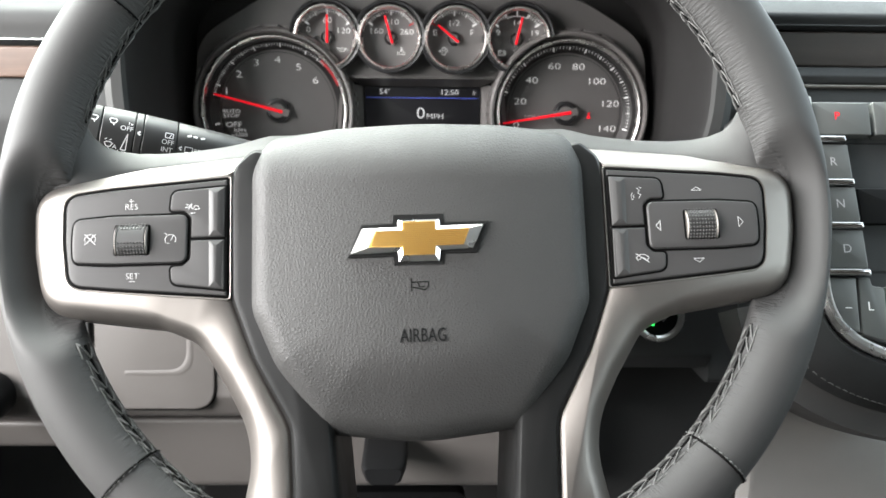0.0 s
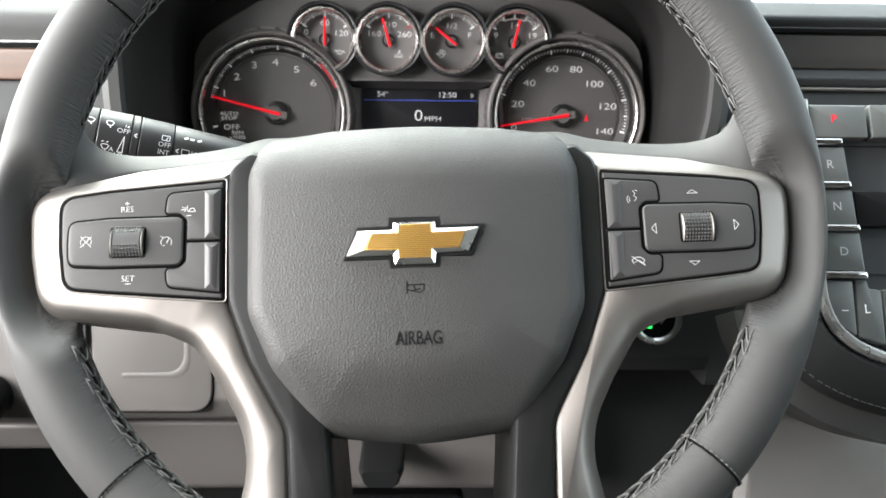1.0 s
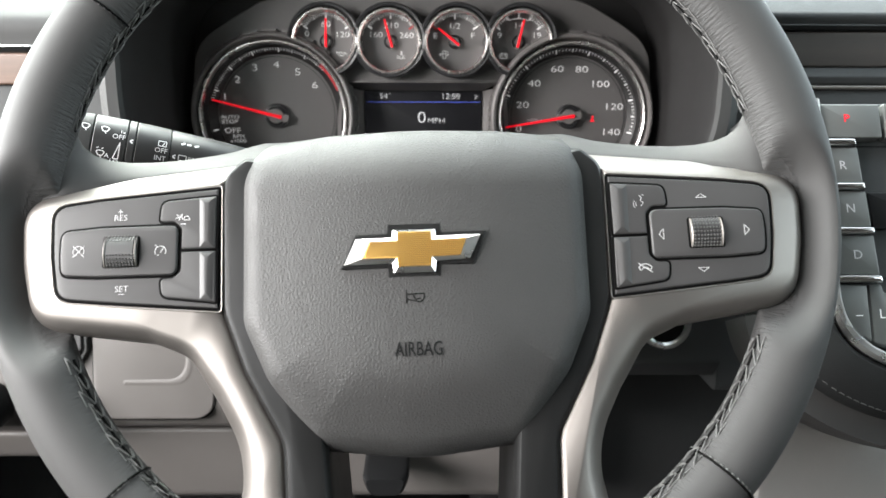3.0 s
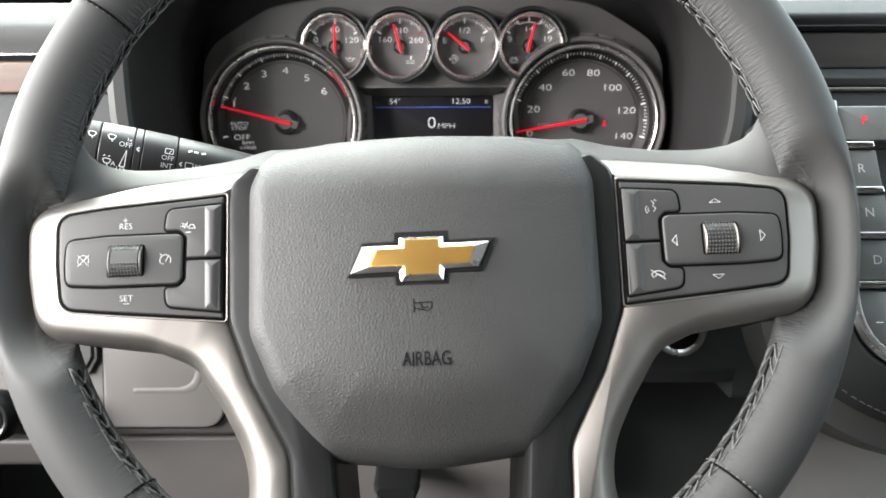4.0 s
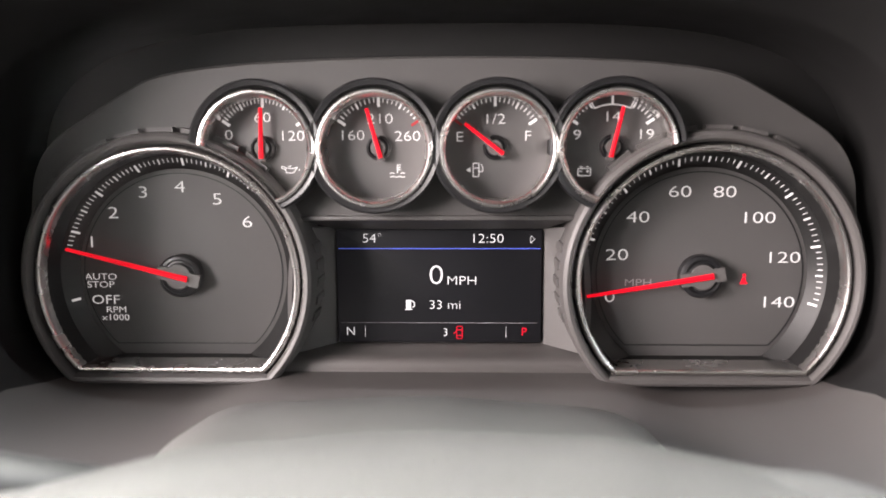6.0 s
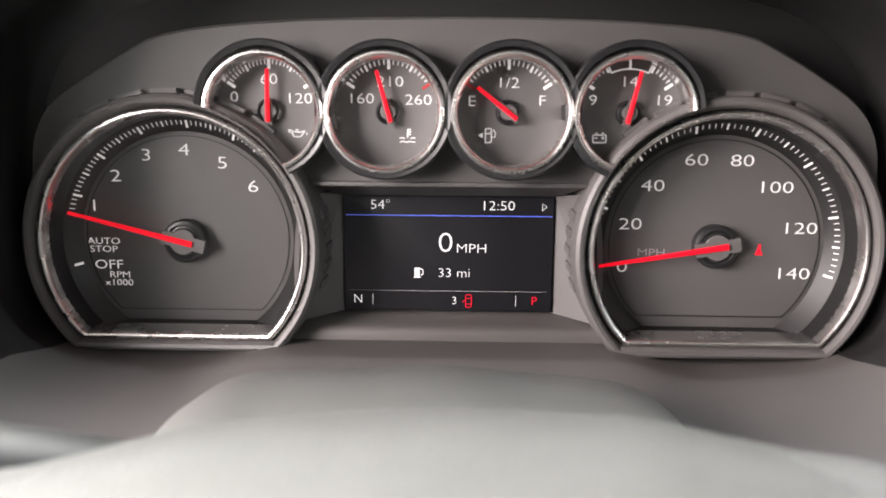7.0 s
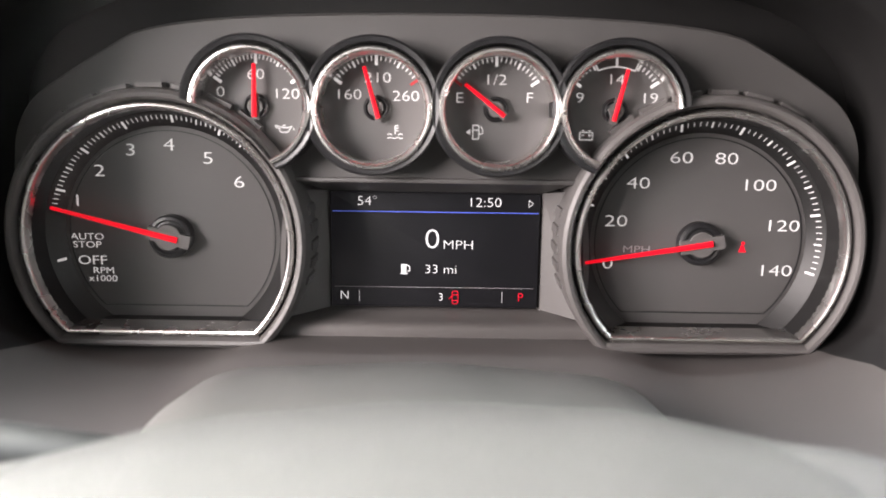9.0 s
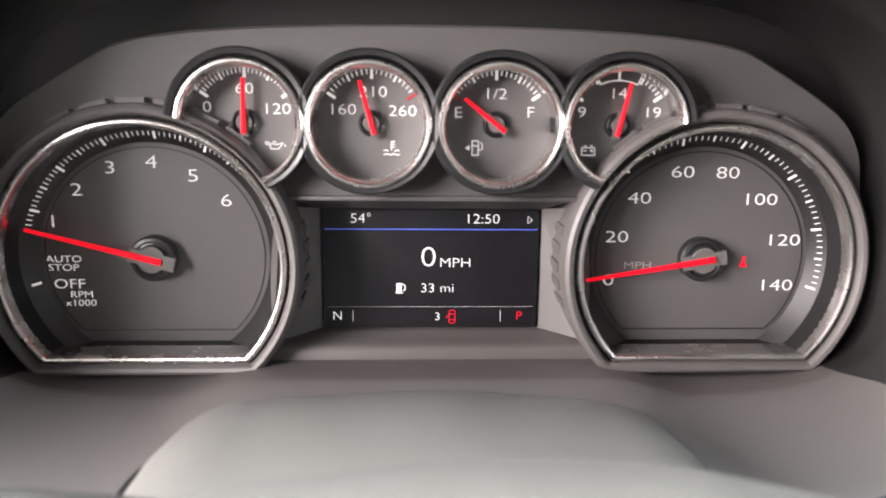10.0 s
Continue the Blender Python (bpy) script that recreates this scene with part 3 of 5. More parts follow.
def mark(name, x, a, lines, r=0.0151, w=0.00045):
    a += 9
    bm = bmesh.new()
    for ln in lines:
        stroke(bm, ln, w, 0, 0.0001)
    ob = part(name, bm, WHITE, stalk)
    ob.matrix_basis = Matrix.Translation((x, r * math.sin(radians(a)), r * math.cos(radians(a)))) @ pose(0, 0, 0, -a)
    return ob


WIPER = [[(-0.002, 0.0012), (-0.001, -0.0008), (0.001, -0.0008), (0.002, 0.0012), (0.001, 0.0019), (-0.001, 0.0019), (-0.002, 0.0012)], [(0, -0.0008), (0.0006, -0.0022)]]
mark("wiper_symbol", 0.0152, 28, WIPER, 0.0147)
mark("wiper_symbol", 0.0247, 28, WIPER)
mark("washer_symbol", 0.0240, -22, WIPER + [[(-0.002, 0.003), (-0.001, 0.0036)], [(0.0004, 0.003), (0.0014, 0.0036)]])
on_barrel("A", 0.0272, -24, 0.0024)
on_barrel("1x", 0.0333, 30, 0.0019)
on_barrel("OFF", 0.0318, 18, 0.0026)
mark("wedge_symbol", 0.0318, -8, [[(-0.0016, -0.0048), (0.0010, -0.0048), (0.0010, 0.0042), (-0.0016, -0.0048)]], 0.0152)
on_barrel("LO", 0.0310, -34, 0.0024)
mark("index_mark", 0.0380, 14, [[(0.0008, 0.001), (-0.0006, 0), (0.0008, -0.001)]], 0.0152, 0.0008)
mark("rear_wiper_symbol", 0.0535, 22, [[(-0.002, -0.0014), (-0.002, 0.0014), (0.002, 0.0014), (0.002, -0.0014), (-0.002, -0.0014)], [(0, -0.0014), (0.001, 0.0006)]], 0.0149)
for text, a in (("OFF", 7), ("INT", -9), ("ON", -25)):
    on_barrel(text, 0.0532, a, 0.0026, 0.0149)
mark("index_mark", 0.0600, 0, [[(0.0008, 0.001), (-0.0006, 0), (0.0008, -0.001)]], 0.0147, 0.0008)
mark("rear_wash_symbol", 0.0645, 0, [[(-0.002, -0.0014), (-0.002, 0.0014), (0.002, 0.0014), (0.002, -0.0014), (-0.002, -0.0014)]], 0.0146)
on_barrel("REAR", 0.0710, 0, 0.0022, 0.0144)
mark("lamp_symbol", 0.0660, 32, [[(-0.003, -0.0005), (-0.001, 0.0005)], [(0.0, 0.0), (0.0022, 0.0)], [(0.004, -0.0004), (0.0062, 0.0004)]], 0.0146, 0.0011)

# ---- centre stack with the gear keys ----
STACK = Matrix(((1, 0, 0, 0.2515), (0, 0.3872, -0.9220, 0.5), (0, 0.9220, 0.3872, 0.814), (0, 0, 0, 1)))
stack = empty("gear_selector", STACK)
tagged(stack, "dark grey push-button gear selector with silver bars", "gear selector")
part("base", slab(rounded([(-0.016, -0.118, 0.02), (0.006, -0.142, 0.02), (0.09, -0.160), (0.09, 0.013), (-0.016, 0.013)], 0.004), [(0, -0.10), (0, -0.008), (0.001, -0.007)], cap=(True, True)), DASH, stack)


def key(name, pts, h=0.0, edge=0.001, mat=None, r=0.0012):
    return part(name, slab(rounded(pts, r), [(0, -0.008), (0, h - edge), (edge * 0.35, h - edge * 0.3), (edge, h)], cap=(True, True)), mat or SELECTOR, stack)


key("park_key", [(-0.0125, -0.0115), (0.0230, -0.0115), (0.0230, 0.0095), (-0.0125, 0.0095)], 0.001)
key("side_key", [(0.0255, -0.0115), (0.06, -0.0115), (0.06, 0.0100), (0.0255, 0.0100)], 0.001)
for nm, y0, y1, x1 in (("reverse_key", -0.0392, -0.0172, 0.0092), ("neutral_key", -0.0655, -0.0440, 0.0112), ("drive_key", -0.0935, -0.0702, 0.0130)):
    key(nm, [(-0.0125, y0), (x1, y0), (x1 - 0.0012, y1), (-0.0125, y1)], 0.0)
for y, x1 in ((-0.0142, 0.0066), (-0.0412, 0.0092), (-0.0678, 0.0118), (-0.0960, 0.0132)):
    part("silver_bar", slab(rounded([(-0.0125, y - 0.0022), (x1, y - 0.0022), (x1 - 0.0006, y + 0.0020), (-0.0125, y + 0.0020)], 0.0006), [(0, -0.006), (0, 0.0012), (0.0006, 0.0022), (0.0014, 0.0026)], cap=(True, True)), CHROME, stack, "bright silver bar")
key("minus_key", [(-0.0122, -0.1180, 0.012), (-0.0040, -0.1272, 0.008), (0.0042, -0.1320), (0.0046, -0.0992), (-0.0118, -0.0992)], 0.0)
key("low_key", [(0.0052, -0.1322), (0.0205, -0.1372), (0.0210, -0.1045, 0.003), (0.0140, -0.1045, 0.004), (0.0130, -0.0992), (0.0056, -0.0992)], 0.0)
key("plus_key", [(0.0215, -0.1374), (0.045, -0.143), (0.045, -0.1045), (0.0216, -0.1045)], 0.0)
# recessed tray beside the keys
tray = part("tray", slab(rounded([(0.0120, -0.0950), (0.060, -0.0950), (0.060, -0.0140), (0.0095, -0.0140)], 0.003), [(0, -0.0065), (0.001, -0.0068), (0.004, -0.030)], cap=(False, True)), HUB, stack, "recessed black tray")
part("tray_shelf", plate(rounded([(0.0135, -0.0660), (0.060, -0.0660), (0.060, -0.0440), (0.0125, -0.0440)], 0.001), -0.02, -0.003, 0.001), HUB, stack)
words("lettering", "P", 0.0026, 0.0003, 0.0011, 0.0048, LITRED, stack, 1.1)
for text, x, y in (("R", -0.0020, -0.0285), ("N", -0.0001, -0.0546), ("D", 0.0012, -0.0821), ("–", -0.0017, -0.1167), ("L", 0.0114, -0.1163)):
    words("lettering", text, x, y, 0.0001, 0.0052, GREYPRINT if text not in "–L" else WHITE, stack)
# chrome sweep round the keys and the padded edge under it
def sweepline(name, pts, section, mat, parent, label=""):
    """A moulding along a line in the face plane: its section as (outward, height) pairs."""
    rows = []
    for i, p in enumerate(pts):
        a, b = Vector(pts[max(i - 1, 0)]), Vector(pts[min(i + 1, len(pts) - 1)])
        d = (b - a).normalized()
        n = Vector((d.y, -d.x))
        rows.append([(p[0] + n.x * o, p[1] + n.y * o, h) for o, h in section])
    return part(name, loft(rows, (True, True)), mat, parent, label)


def rounded_off(line):
    """The same open line with its corners cut three times over, so that it runs round smoothly."""
    for _ in range(3):
        line = [line[0]] + [(a[0] + (b[0] - a[0]) * k, a[1] + (b[1] - a[1]) * k) for a, b in zip(line, line[1:]) for k in (0.25, 0.75)] + [line[-1]]
    return line


arcline = [(-0.0150, 0.012), (-0.0148, -0.05)] + [(-0.0142, -0.100), (-0.0136, -0.112), (-0.0104, -0.1225), (-0.0040, -0.1312), (0.0055, -0.1380), (0.0180, -0.1432), (0.035, -0.1478), (0.06, -0.152)]
arcline = rounded_off(arcline)
sweepline("chrome_sweep", arcline, [(-0.0005 - 0.0020, -0.006), (-0.0020, 0.002), (-0.0002, 0.0038), (0.0024, 0.0036), (0.0044, 0.001), (0.0046, -0.006)][::-1], SILVER, stack, "satin silver sweep")
padline = [(-0.0195, 0.012), (-0.0195, -0.05), (-0.0190, -0.100), (-0.0185, -0.112), (-0.0150, -0.1250), (-0.0075, -0.1355), (0.0040, -0.1425), (0.0170, -0.1478), (0.035, -0.1525), (0.06, -0.1568)]
padline = rounded_off(padline)
sweepline("padded_edge", padline, [(0.0, -0.02), (0.0, -0.001), (0.003, 0.0015), (0.012, -0.001), (0.022, -0.008), (0.0265, -0.016), (0.027, -0.05), (0.0, -0.05)][::-1], DASH, stack, "black padded edge with a stitched seam")
seam = bmesh.new()
fine = [Vector(a).lerp(Vector(b), j / 10) for a, b in zip(padline[12:], padline[13:]) for j in range(10)]
gone = 0.0
stitch = [fine[0]]
for a, b in zip(fine, fine[1:]):
    gone += (b - a).length
    stitch.append(b)
    if gone > 0.0034:
        d = (stitch[-1] - stitch[0]).normalized()
        n = Vector((d.y, -d.x)) * 0.0232
        tube(seam, [(*(stitch[0].lerp(stitch[-1], k) + n), h) for k, h in ((0.08, -0.0101), (0.25, -0.0094), (0.75, -0.0094), (0.92, -0.0101))], 0.00045, 5)
        gone, stitch = 0.0, [b]
part("edge_stitching", seam, THREAD, stack)
sweepline("lower_trim", padline[len(padline) // 3:], [(0.0268, -0.017), (0.0285, -0.0178), (0.041, -0.0200), (0.041, -0.05), (0.0268, -0.05)][::-1], TRIMGREY, stack, "plain grey plastic strip under the padded edge")
# console flank under the stack
console = empty("centre_console", pose(0, 0, 0))
tagged(console, "light grey padded flank of the centre console", "centre console")
part("padded_flank", loft([[(x, y, z) for x, z in inset(rounded([(0.218, 0.30, 0.004), (0.60, 0.30), (0.60, 0.511), (0.300, 0.608, 0.05), (0.218, 0.6335, 0.012)], 0.004, 8), d)] for y, d in ((0.508, 0.0), (0.494, 0.0), (0.4915, 0.0012), (0.490, 0.004))], (True, True)), SEAT, console)
part("lower_panel", loft([[(x, y, z) for x, y in ((0.22, 0.492), (0.60, 0.492), (0.60, 0.508), (0.22, 0.508))] for z in (0.0, 0.298)], (True, True)), CARPET, console, "black carpeted lower panel")
# ---- instrument cluster: x across, y up, z towards the driver ----
FACE = Matrix(((1, 0, 0, 0), (0, 0, -1, 0.66), (0, 1, 0, 0), (0, 0, 0, 1)))
cluster = empty("instrument_cluster", FACE)
tagged(cluster, "instrument cluster with two large dials and four small gauges", "instrument cluster")

BIGX, BIGY, BIGR = 0.1146, 0.8112, 0.0545
SMALL = [-0.0735, -0.0250, 0.0254, 0.0735]
SMALLY = 0.8665


def dial_loop(cx, r, flat=0.0382, k=72):
    """A circle with its lowest part cut straight."""
    a = math.degrees(math.asin(flat / r))
    return circle(cx, BIGY, r, k, -a, 180 + a)


mask_loop = rounded([(-0.19, 0.74), (0.19, 0.74), (0.19, 0.935), (-0.19, 0.935)], 0.01)
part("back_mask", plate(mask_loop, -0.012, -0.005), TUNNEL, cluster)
# brow plate with the small gauges, and the sill below the display
def cut_arc(s, r, a0, a1, k=24):
    """Points on the outer edge of a dial's shell."""
    return circle(s * BIGX, BIGY, r, k, a0, a1)


low = [(-0.176, 0.833)] + cut_arc(-1, 0.0600, 159, 27, 50) + [(-0.0585, 0.8375), (0.0595, 0.8375)] + cut_arc(1, 0.0600, 153, 21, 50) + [(0.176, 0.833)]
high = [(-0.1760, 0.834), (-0.1725, 0.8655), (-0.1450, 0.8835), (-0.1080, 0.9045), (0.1080, 0.9045), (0.1450, 0.8850), (0.1725, 0.8660), (0.1760, 0.834)]
for _ in range(3):
    high = [high[0]] + [(a[0] * (1 - f) + b[0] * f, a[1] * (1 - f) + b[1] * f) for a, b in zip(high, high[1:]) for f in (0.25, 0.75)] + [high[-1]]
low, high = resample(low, 260), resample(high if high[0][0] < 0 else high[::-1], 260)
part("brow_plate", loft([[(x, y, 0.0) for x, y in low], [(x, y, 0.018) for x, y in low], [(x, y - 0.0012, 0.018) for x, y in high], [(x, y - 0.0003, 0.0172) for x, y in high], [(x, y, 0.0160) for x, y in high], [(x, y, -0.004) for x, y in high]], (False, False), closed=False), MASK, cluster)
def sill_end(z):
    return min(0.0704, BIGX - math.sqrt(0.0624 ** 2 - (BIGY - z) ** 2))


SILL = [(-0.004, 0.7774), (0.0035, 0.7772), (0.0050, 0.7765), (0.0120, 0.7756), (0.0150, 0.7750), (0.0166, 0.7741), (0.0174, 0.7726), (0.0176, 0.7700), (0.0176, 0.760), (-0.004, 0.760)]
part("sill", loft([[(q * sill_end(max(z, 0.7675)) * (1 - 6 * max(0, h - 0.026)), z - (0.003 if abs(q) > 0.99 and h > 0.024 else 0), h) for h, z in SILL] for q in (-1, -0.96, -0.8, 0.8, 0.96, 1)], (True, True)), BOWL, cluster, smooth=40)

for s in (-1, 1):
    cx = s * BIGX
    g = part("tachometer" if s < 0 else "speedometer", slab(dial_loop(cx, 0.0560), [(0, -0.004), (0, 0.0030)], cap=(True, True)), DIALEDGE, cluster)
    part("dial_face", plate(dial_loop(cx, 0.0470, 0.0370), 0.0030, 0.0066, 0.0004), DIAL, g)
    part("bezel", ring(dial_loop(cx, 0.0570, 0.0403), [(0, 0.012), (0, 0.0250), (0.0003, 0.0261), (0.0009, 0.0268), (0.0017, 0.0270), (0.0024, 0.0266), (0.0029, 0.0256), (0.0031, 0.0240), (0.0031, 0.012)]), RING, g, "chrome ring round the dial")
    part("shell", ring(dial_loop(cx, 0.0628, 0.0452), [(0.0002, -0.004), (0, 0.0250), (0.0008, 0.0276), (0.0022, 0.0288), (0.0036, 0.0284), (0.0046, 0.0268), (0.0050, 0.0235), (0.0052, 0.010), (0.0052, -0.004)]), SHELL, g)
def clear_of_dials(bm, r=0.0600):
    """Keeps a small gauge out of the large dials' wells."""
    for v in bm.verts:
        for sx in (-1, 1):
            c = Vector((sx * BIGX, BIGY))
            d = v.co.xy - c
            if d.length < r:
                v.co.xy = c + d.normalized() * r
    return bm


for i, cx in enumerate(SMALL):
    g = part("small_gauge", clear_of_dials(plate(circle(cx, SMALLY, 0.0225, 96), 0.0, 0.0185, 0.0002)), DIAL, cluster)
    part("bezel", clear_of_dials(ring(circle(cx, SMALLY, 0.0243, 128), [(0, 0.015), (0, 0.0303), (0.0003, 0.0313), (0.0009, 0.0319), (0.0016, 0.0320), (0.0023, 0.0315), (0.0029, 0.0304), (0.0032, 0.0288), (0.0032, 0.015)])), RING, g, "chrome ring")
    part("shell", clear_of_dials(ring(circle(cx, SMALLY + 0.0009, 0.0274, 128), [(0, 0.0175), (0, 0.0305), (0.0008, 0.0312), (0.0026, 0.0306), (0.0030, 0.029), (0.0030, 0.0175)])), DIALEDGE, g)
part("display", plate(rounded([(-0.0465, 0.7782), (0.0465, 0.7782), (0.0465, 0.8302), (-0.0465, 0.8302)], 0.0005), -0.004, 0.0), SCREEN, cluster)

# ---- steering wheel: x across, y up the wheel, z towards the driver ----
TILT, ROLL = 23.05, 2.05
WHEEL = Matrix.Translation((0, 0.3820, 0.7814)) @ pose(0, 0, 0, 90 - TILT) @ pose(0, 0, 0, 0, 0, ROLL)
wheel = empty("steering_wheel", WHEEL)
tagged(wheel, "black leather steering wheel with satin metal spokes and airbag pad", "steering wheel")
RIMR, RIMD, RIMH, RIMY = 0.1790, 0.0150, -0.009, 0.0018


def rim_width(t):
    """Half the rim's width: it is a little stouter at the top."""
    return 0.0160 + 0.0013 * math.sin(t)


rim = loft([[((RIMR + rim_width(t) * math.cos(a)) * math.cos(t), RIMY + (RIMR + rim_width(t) * math.cos(a)) * math.sin(t), RIMH + RIMD * math.sin(a)) for a in (2 * math.pi * j / 48 for j in range(48))]
            for t in (2 * math.pi * i / 400 for i in range(401))], (False, False))
bmesh.ops.remove_doubles(rim, verts=rim.verts, dist=1e-6)
BEZEL = [(0.0810, 0.0172, 0.001), (0.132, 0.0123, 0.1), (0.1772, 0.0068, 0.016), (0.1752, -0.022, 0.05), (0.1700, -0.0500, 0.020), (0.118, -0.0575, 0.02), (0.100, -0.0645, 0.02), (0.0866, -0.0833, 0.05), (0.0765, -0.1027, 0.05), (0.0740, -0.120, 0.05), (0.080, -0.150), (0.0535, -0.150), (0.0553, -0.1025, 0.02), (0.0722, -0.0712, 0.05), (0.0817, -0.0462, 0.02), (0.0830, 0.004, 0.02)]


def outside(p, loop):
    """How far a point lies outside an outline; 0 within it."""
    best, within = 1.0, False
    for a, b in zip(loop, loop[1:] + loop[:1]):
        ab, ap = (b[0] - a[0], b[1] - a[1]), (p[0] - a[0], p[1] - a[1])
        f = max(0.0, min(1.0, (ab[0] * ap[0] + ab[1] * ap[1]) / max(1e-12, ab[0] ** 2 + ab[1] ** 2)))
        best = min(best, math.hypot(ap[0] - f * ab[0], ap[1] - f * ab[1]))
        if (a[1] > p[1]) != (b[1] > p[1]) and p[0] < a[0] + ab[0] * (p[1] - a[1]) / ab[1]:
            within = not within
    return 0.0 if within else best


# the leather is tucked down round the outer ends of the spoke bezels
tuck = list(rounded(BEZEL, 0.003, 12))
for v in rim.verts:
    if v.co.z > RIMH - 0.002 and -0.085 < v.co.y < 0.05:
        d = outside((abs(v.co.x), v.co.y), tuck)
        a, b, k = v.co.z, -0.0110 + 1.0 * d, 0.006
        f = max(k - abs(a - b), 0.0) / k
        v.co.z = min(a, b) - f * f * k / 4
rim_part = part("rim", rim, RIMSKIN, wheel, "black leather rim")
girth = rim_part.data.uv_layers.new(name="girth")
for loop in rim_part.data.loops:
    v = rim_part.data.vertices[loop.vertex_index].co
    out = math.hypot(v.x, v.y - RIMY) - RIMR
    girth.data[loop.index].uv = (math.atan2(v.x, v.y) * RIMR * (1 if abs(math.atan2(v.x, v.y)) < 3.1 else 1), abs(math.atan2((v.z - RIMH) / RIMD, out / 0.016)) / (2 * math.pi))
PADLOOP = [(0.072, 0.0255, 0.012), (0.040, 0.0315, 0.05), (0, 0.033, 0.3), (-0.040, 0.0315, 0.05), (-0.072, 0.0255, 0.012), (-0.077, 0.010, 0.03), (-0.0762, -0.053, 0.02), (-0.065, -0.077, 0.04), (-0.046, -0.1075, 0.008), (0, -0.1125, 0.1), (0.046, -0.1075, 0.008), (0.065, -0.077, 0.04), (0.0762, -0.053, 0.02), (0.077, 0.010, 0.03)]
pad_loop = rounded(PADLOOP, 0.01, 12)


def soft(u, w):
    """Zero below nought and rising above it, with a rounded bend of the width w."""
    return w * math.log(1 + math.exp(min(60.0, u / w)))


def crown(x, y):
    """The height of the pad's face: domed across, falling off over the top and below the crease."""
    return 0.0150 - x * x / 0.68 - 0.46 * soft(-0.0785 - y, 0.0042) - 16.0 * max(0.0, y - 0.0030) ** 2


def pad_front(k):
    """The pad's outline drawn in by the share k, on the domed face with a rolled edge."""
    roll = 0.0095 * (1 - math.sqrt(max(0.0, 1 - max(0.0, 1 - k / 0.13) ** 2)))
    return [(x * (1 - k), y * (1 - k) - 0.035 * k, crown(x * (1 - k), y * (1 - k) - 0.035 * k) - roll * (1 - 0.85 * max(0.0, min(1.0, (y - 0.006) / 0.022)))) for x, y in pad_loop]


def pad_back(b, up, wide):
    """A ring behind the face: the share b of the way to the back edge, the top drawn up towards the column."""
    out = []
    for (x, y), (_, _, z) in zip(pad_loop, pad_front(0)):
        side = (x / 0.080) ** 2
        out.append((x * wide, y + up * (1 - 0.22 * side) * max(0.0, min(1.0, (y + 0.004) / 0.02)), z * (1 - b) + b * (-0.0806 + 0.025 * side)))
    return out


pad_rings = [pad_back(*q) for q in ((1, 0.0245, 1.13), (0.985, 0.0275, 1.135), (0.955, 0.0278, 1.13), (0.78, 0.0228, 1.11), (0.60, 0.0172, 1.08), (0.36, 0.0106, 1.04), (0.16, 0.0052, 1.012), (0.05, 0.0012, 1.002))]
pad_rings += [pad_front(k) for k in (0, 0.004, 0.012, *(0.024 + 0.0158 * i for i in range(40)), 0.70, 0.80, 0.90, 0.985)]
part("airbag_pad", loft(pad_rings), PAD, wheel, "grained black airbag cover", smooth=60)
def spoke_skin(s):
    """The leather of a spoke: from the bezel's upper edge back to its crest, and round into the rim."""
    rows = []
    for x, front, v, h in ((0.068, 0.0178, 0.0515, -0.062), (0.080, 0.0170, 0.0500, -0.058), (0.086, 0.0167, 0.0482, -0.057), (0.095, 0.0160, 0.0448, -0.055), (0.105, 0.0150, 0.0415, -0.051), (0.120, 0.0135, 0.0378, -0.046), (0.132, 0.0122, 0.0348, -0.039),
                           (0.141, 0.0113, 0.0331, -0.033), (0.148, 0.0105, 0.0324, -0.0265), (0.1535, 0.0100, 0.0335, -0.0215), (0.1575, 0.0096, 0.0370, -0.0185), (0.1605, 0.0092, 0.0430, -0.0160), (0.164, 0.0085, 0.0500, -0.013), (0.170, 0.0040, 0.0560, -0.012)):
        w = max(0.0, min(1.0, (0.160 - x) / 0.035))
        p, c = Vector((front + 0.0030 + 0.0066 * w, -0.0085 - 0.0165 * w)), Vector((v, h))
        m = (p + c) / 2 + Vector((0.0026, 0.0026))
        curve = [p * (1 - f) ** 2 + m * 2 * f * (1 - f) + c * f * f for f in (0.0, 0.15, 0.3, 0.45, 0.6, 0.75, 0.9, 1.0)]
        row = [p + Vector((-0.015, -0.0135)), p + Vector((-0.005, -0.002)), p + Vector((-0.0020, -0.0001))] + curve + [c + Vector((-0.0012, -0.0018)), c + Vector((-0.0040, -0.0028)), Vector((v - 0.022, h - 0.001)), Vector((-0.030, -0.034))]
        rows.append([(s * x, q.x, q.y) for q in row])
    return loft(rows, (True, True))


def bezel_skin(loop):
    """A spoke bezel: its flanks flare out behind the face, and its upper side slopes back towards the column."""
    rows = []
    for d, h in ((-0.0035, -0.0280), (-0.0046, -0.0250), (-0.0042, -0.0185), (-0.0030, -0.0125), (-0.0014, -0.0088), (0.0008, -0.0055), (0.0032, -0.0026), (0.0058, -0.0006)):
        row = []
        for (x, y), (xs, ys) in zip(inset(loop, d), inset(loop, max(d, -0.0008))):
            u = max(0.0, min(1.0, (abs(x) - 0.092) / 0.02)) * max(0.0, min(1.0, (-0.030 - y) / 0.01))
            x, y = x + (xs - x) * u, y + (ys - y) * u
            w = max(0.0, min(1.0, (y + 0.002) / 0.010)) * max(0.0, min(1.0, (0.170 - abs(x)) / 0.04))
            row.append((x, y + 0.30 * w * max(0.0, -h - 0.006), h))
        rows.append(row)
    return loft(rows, (True, True))


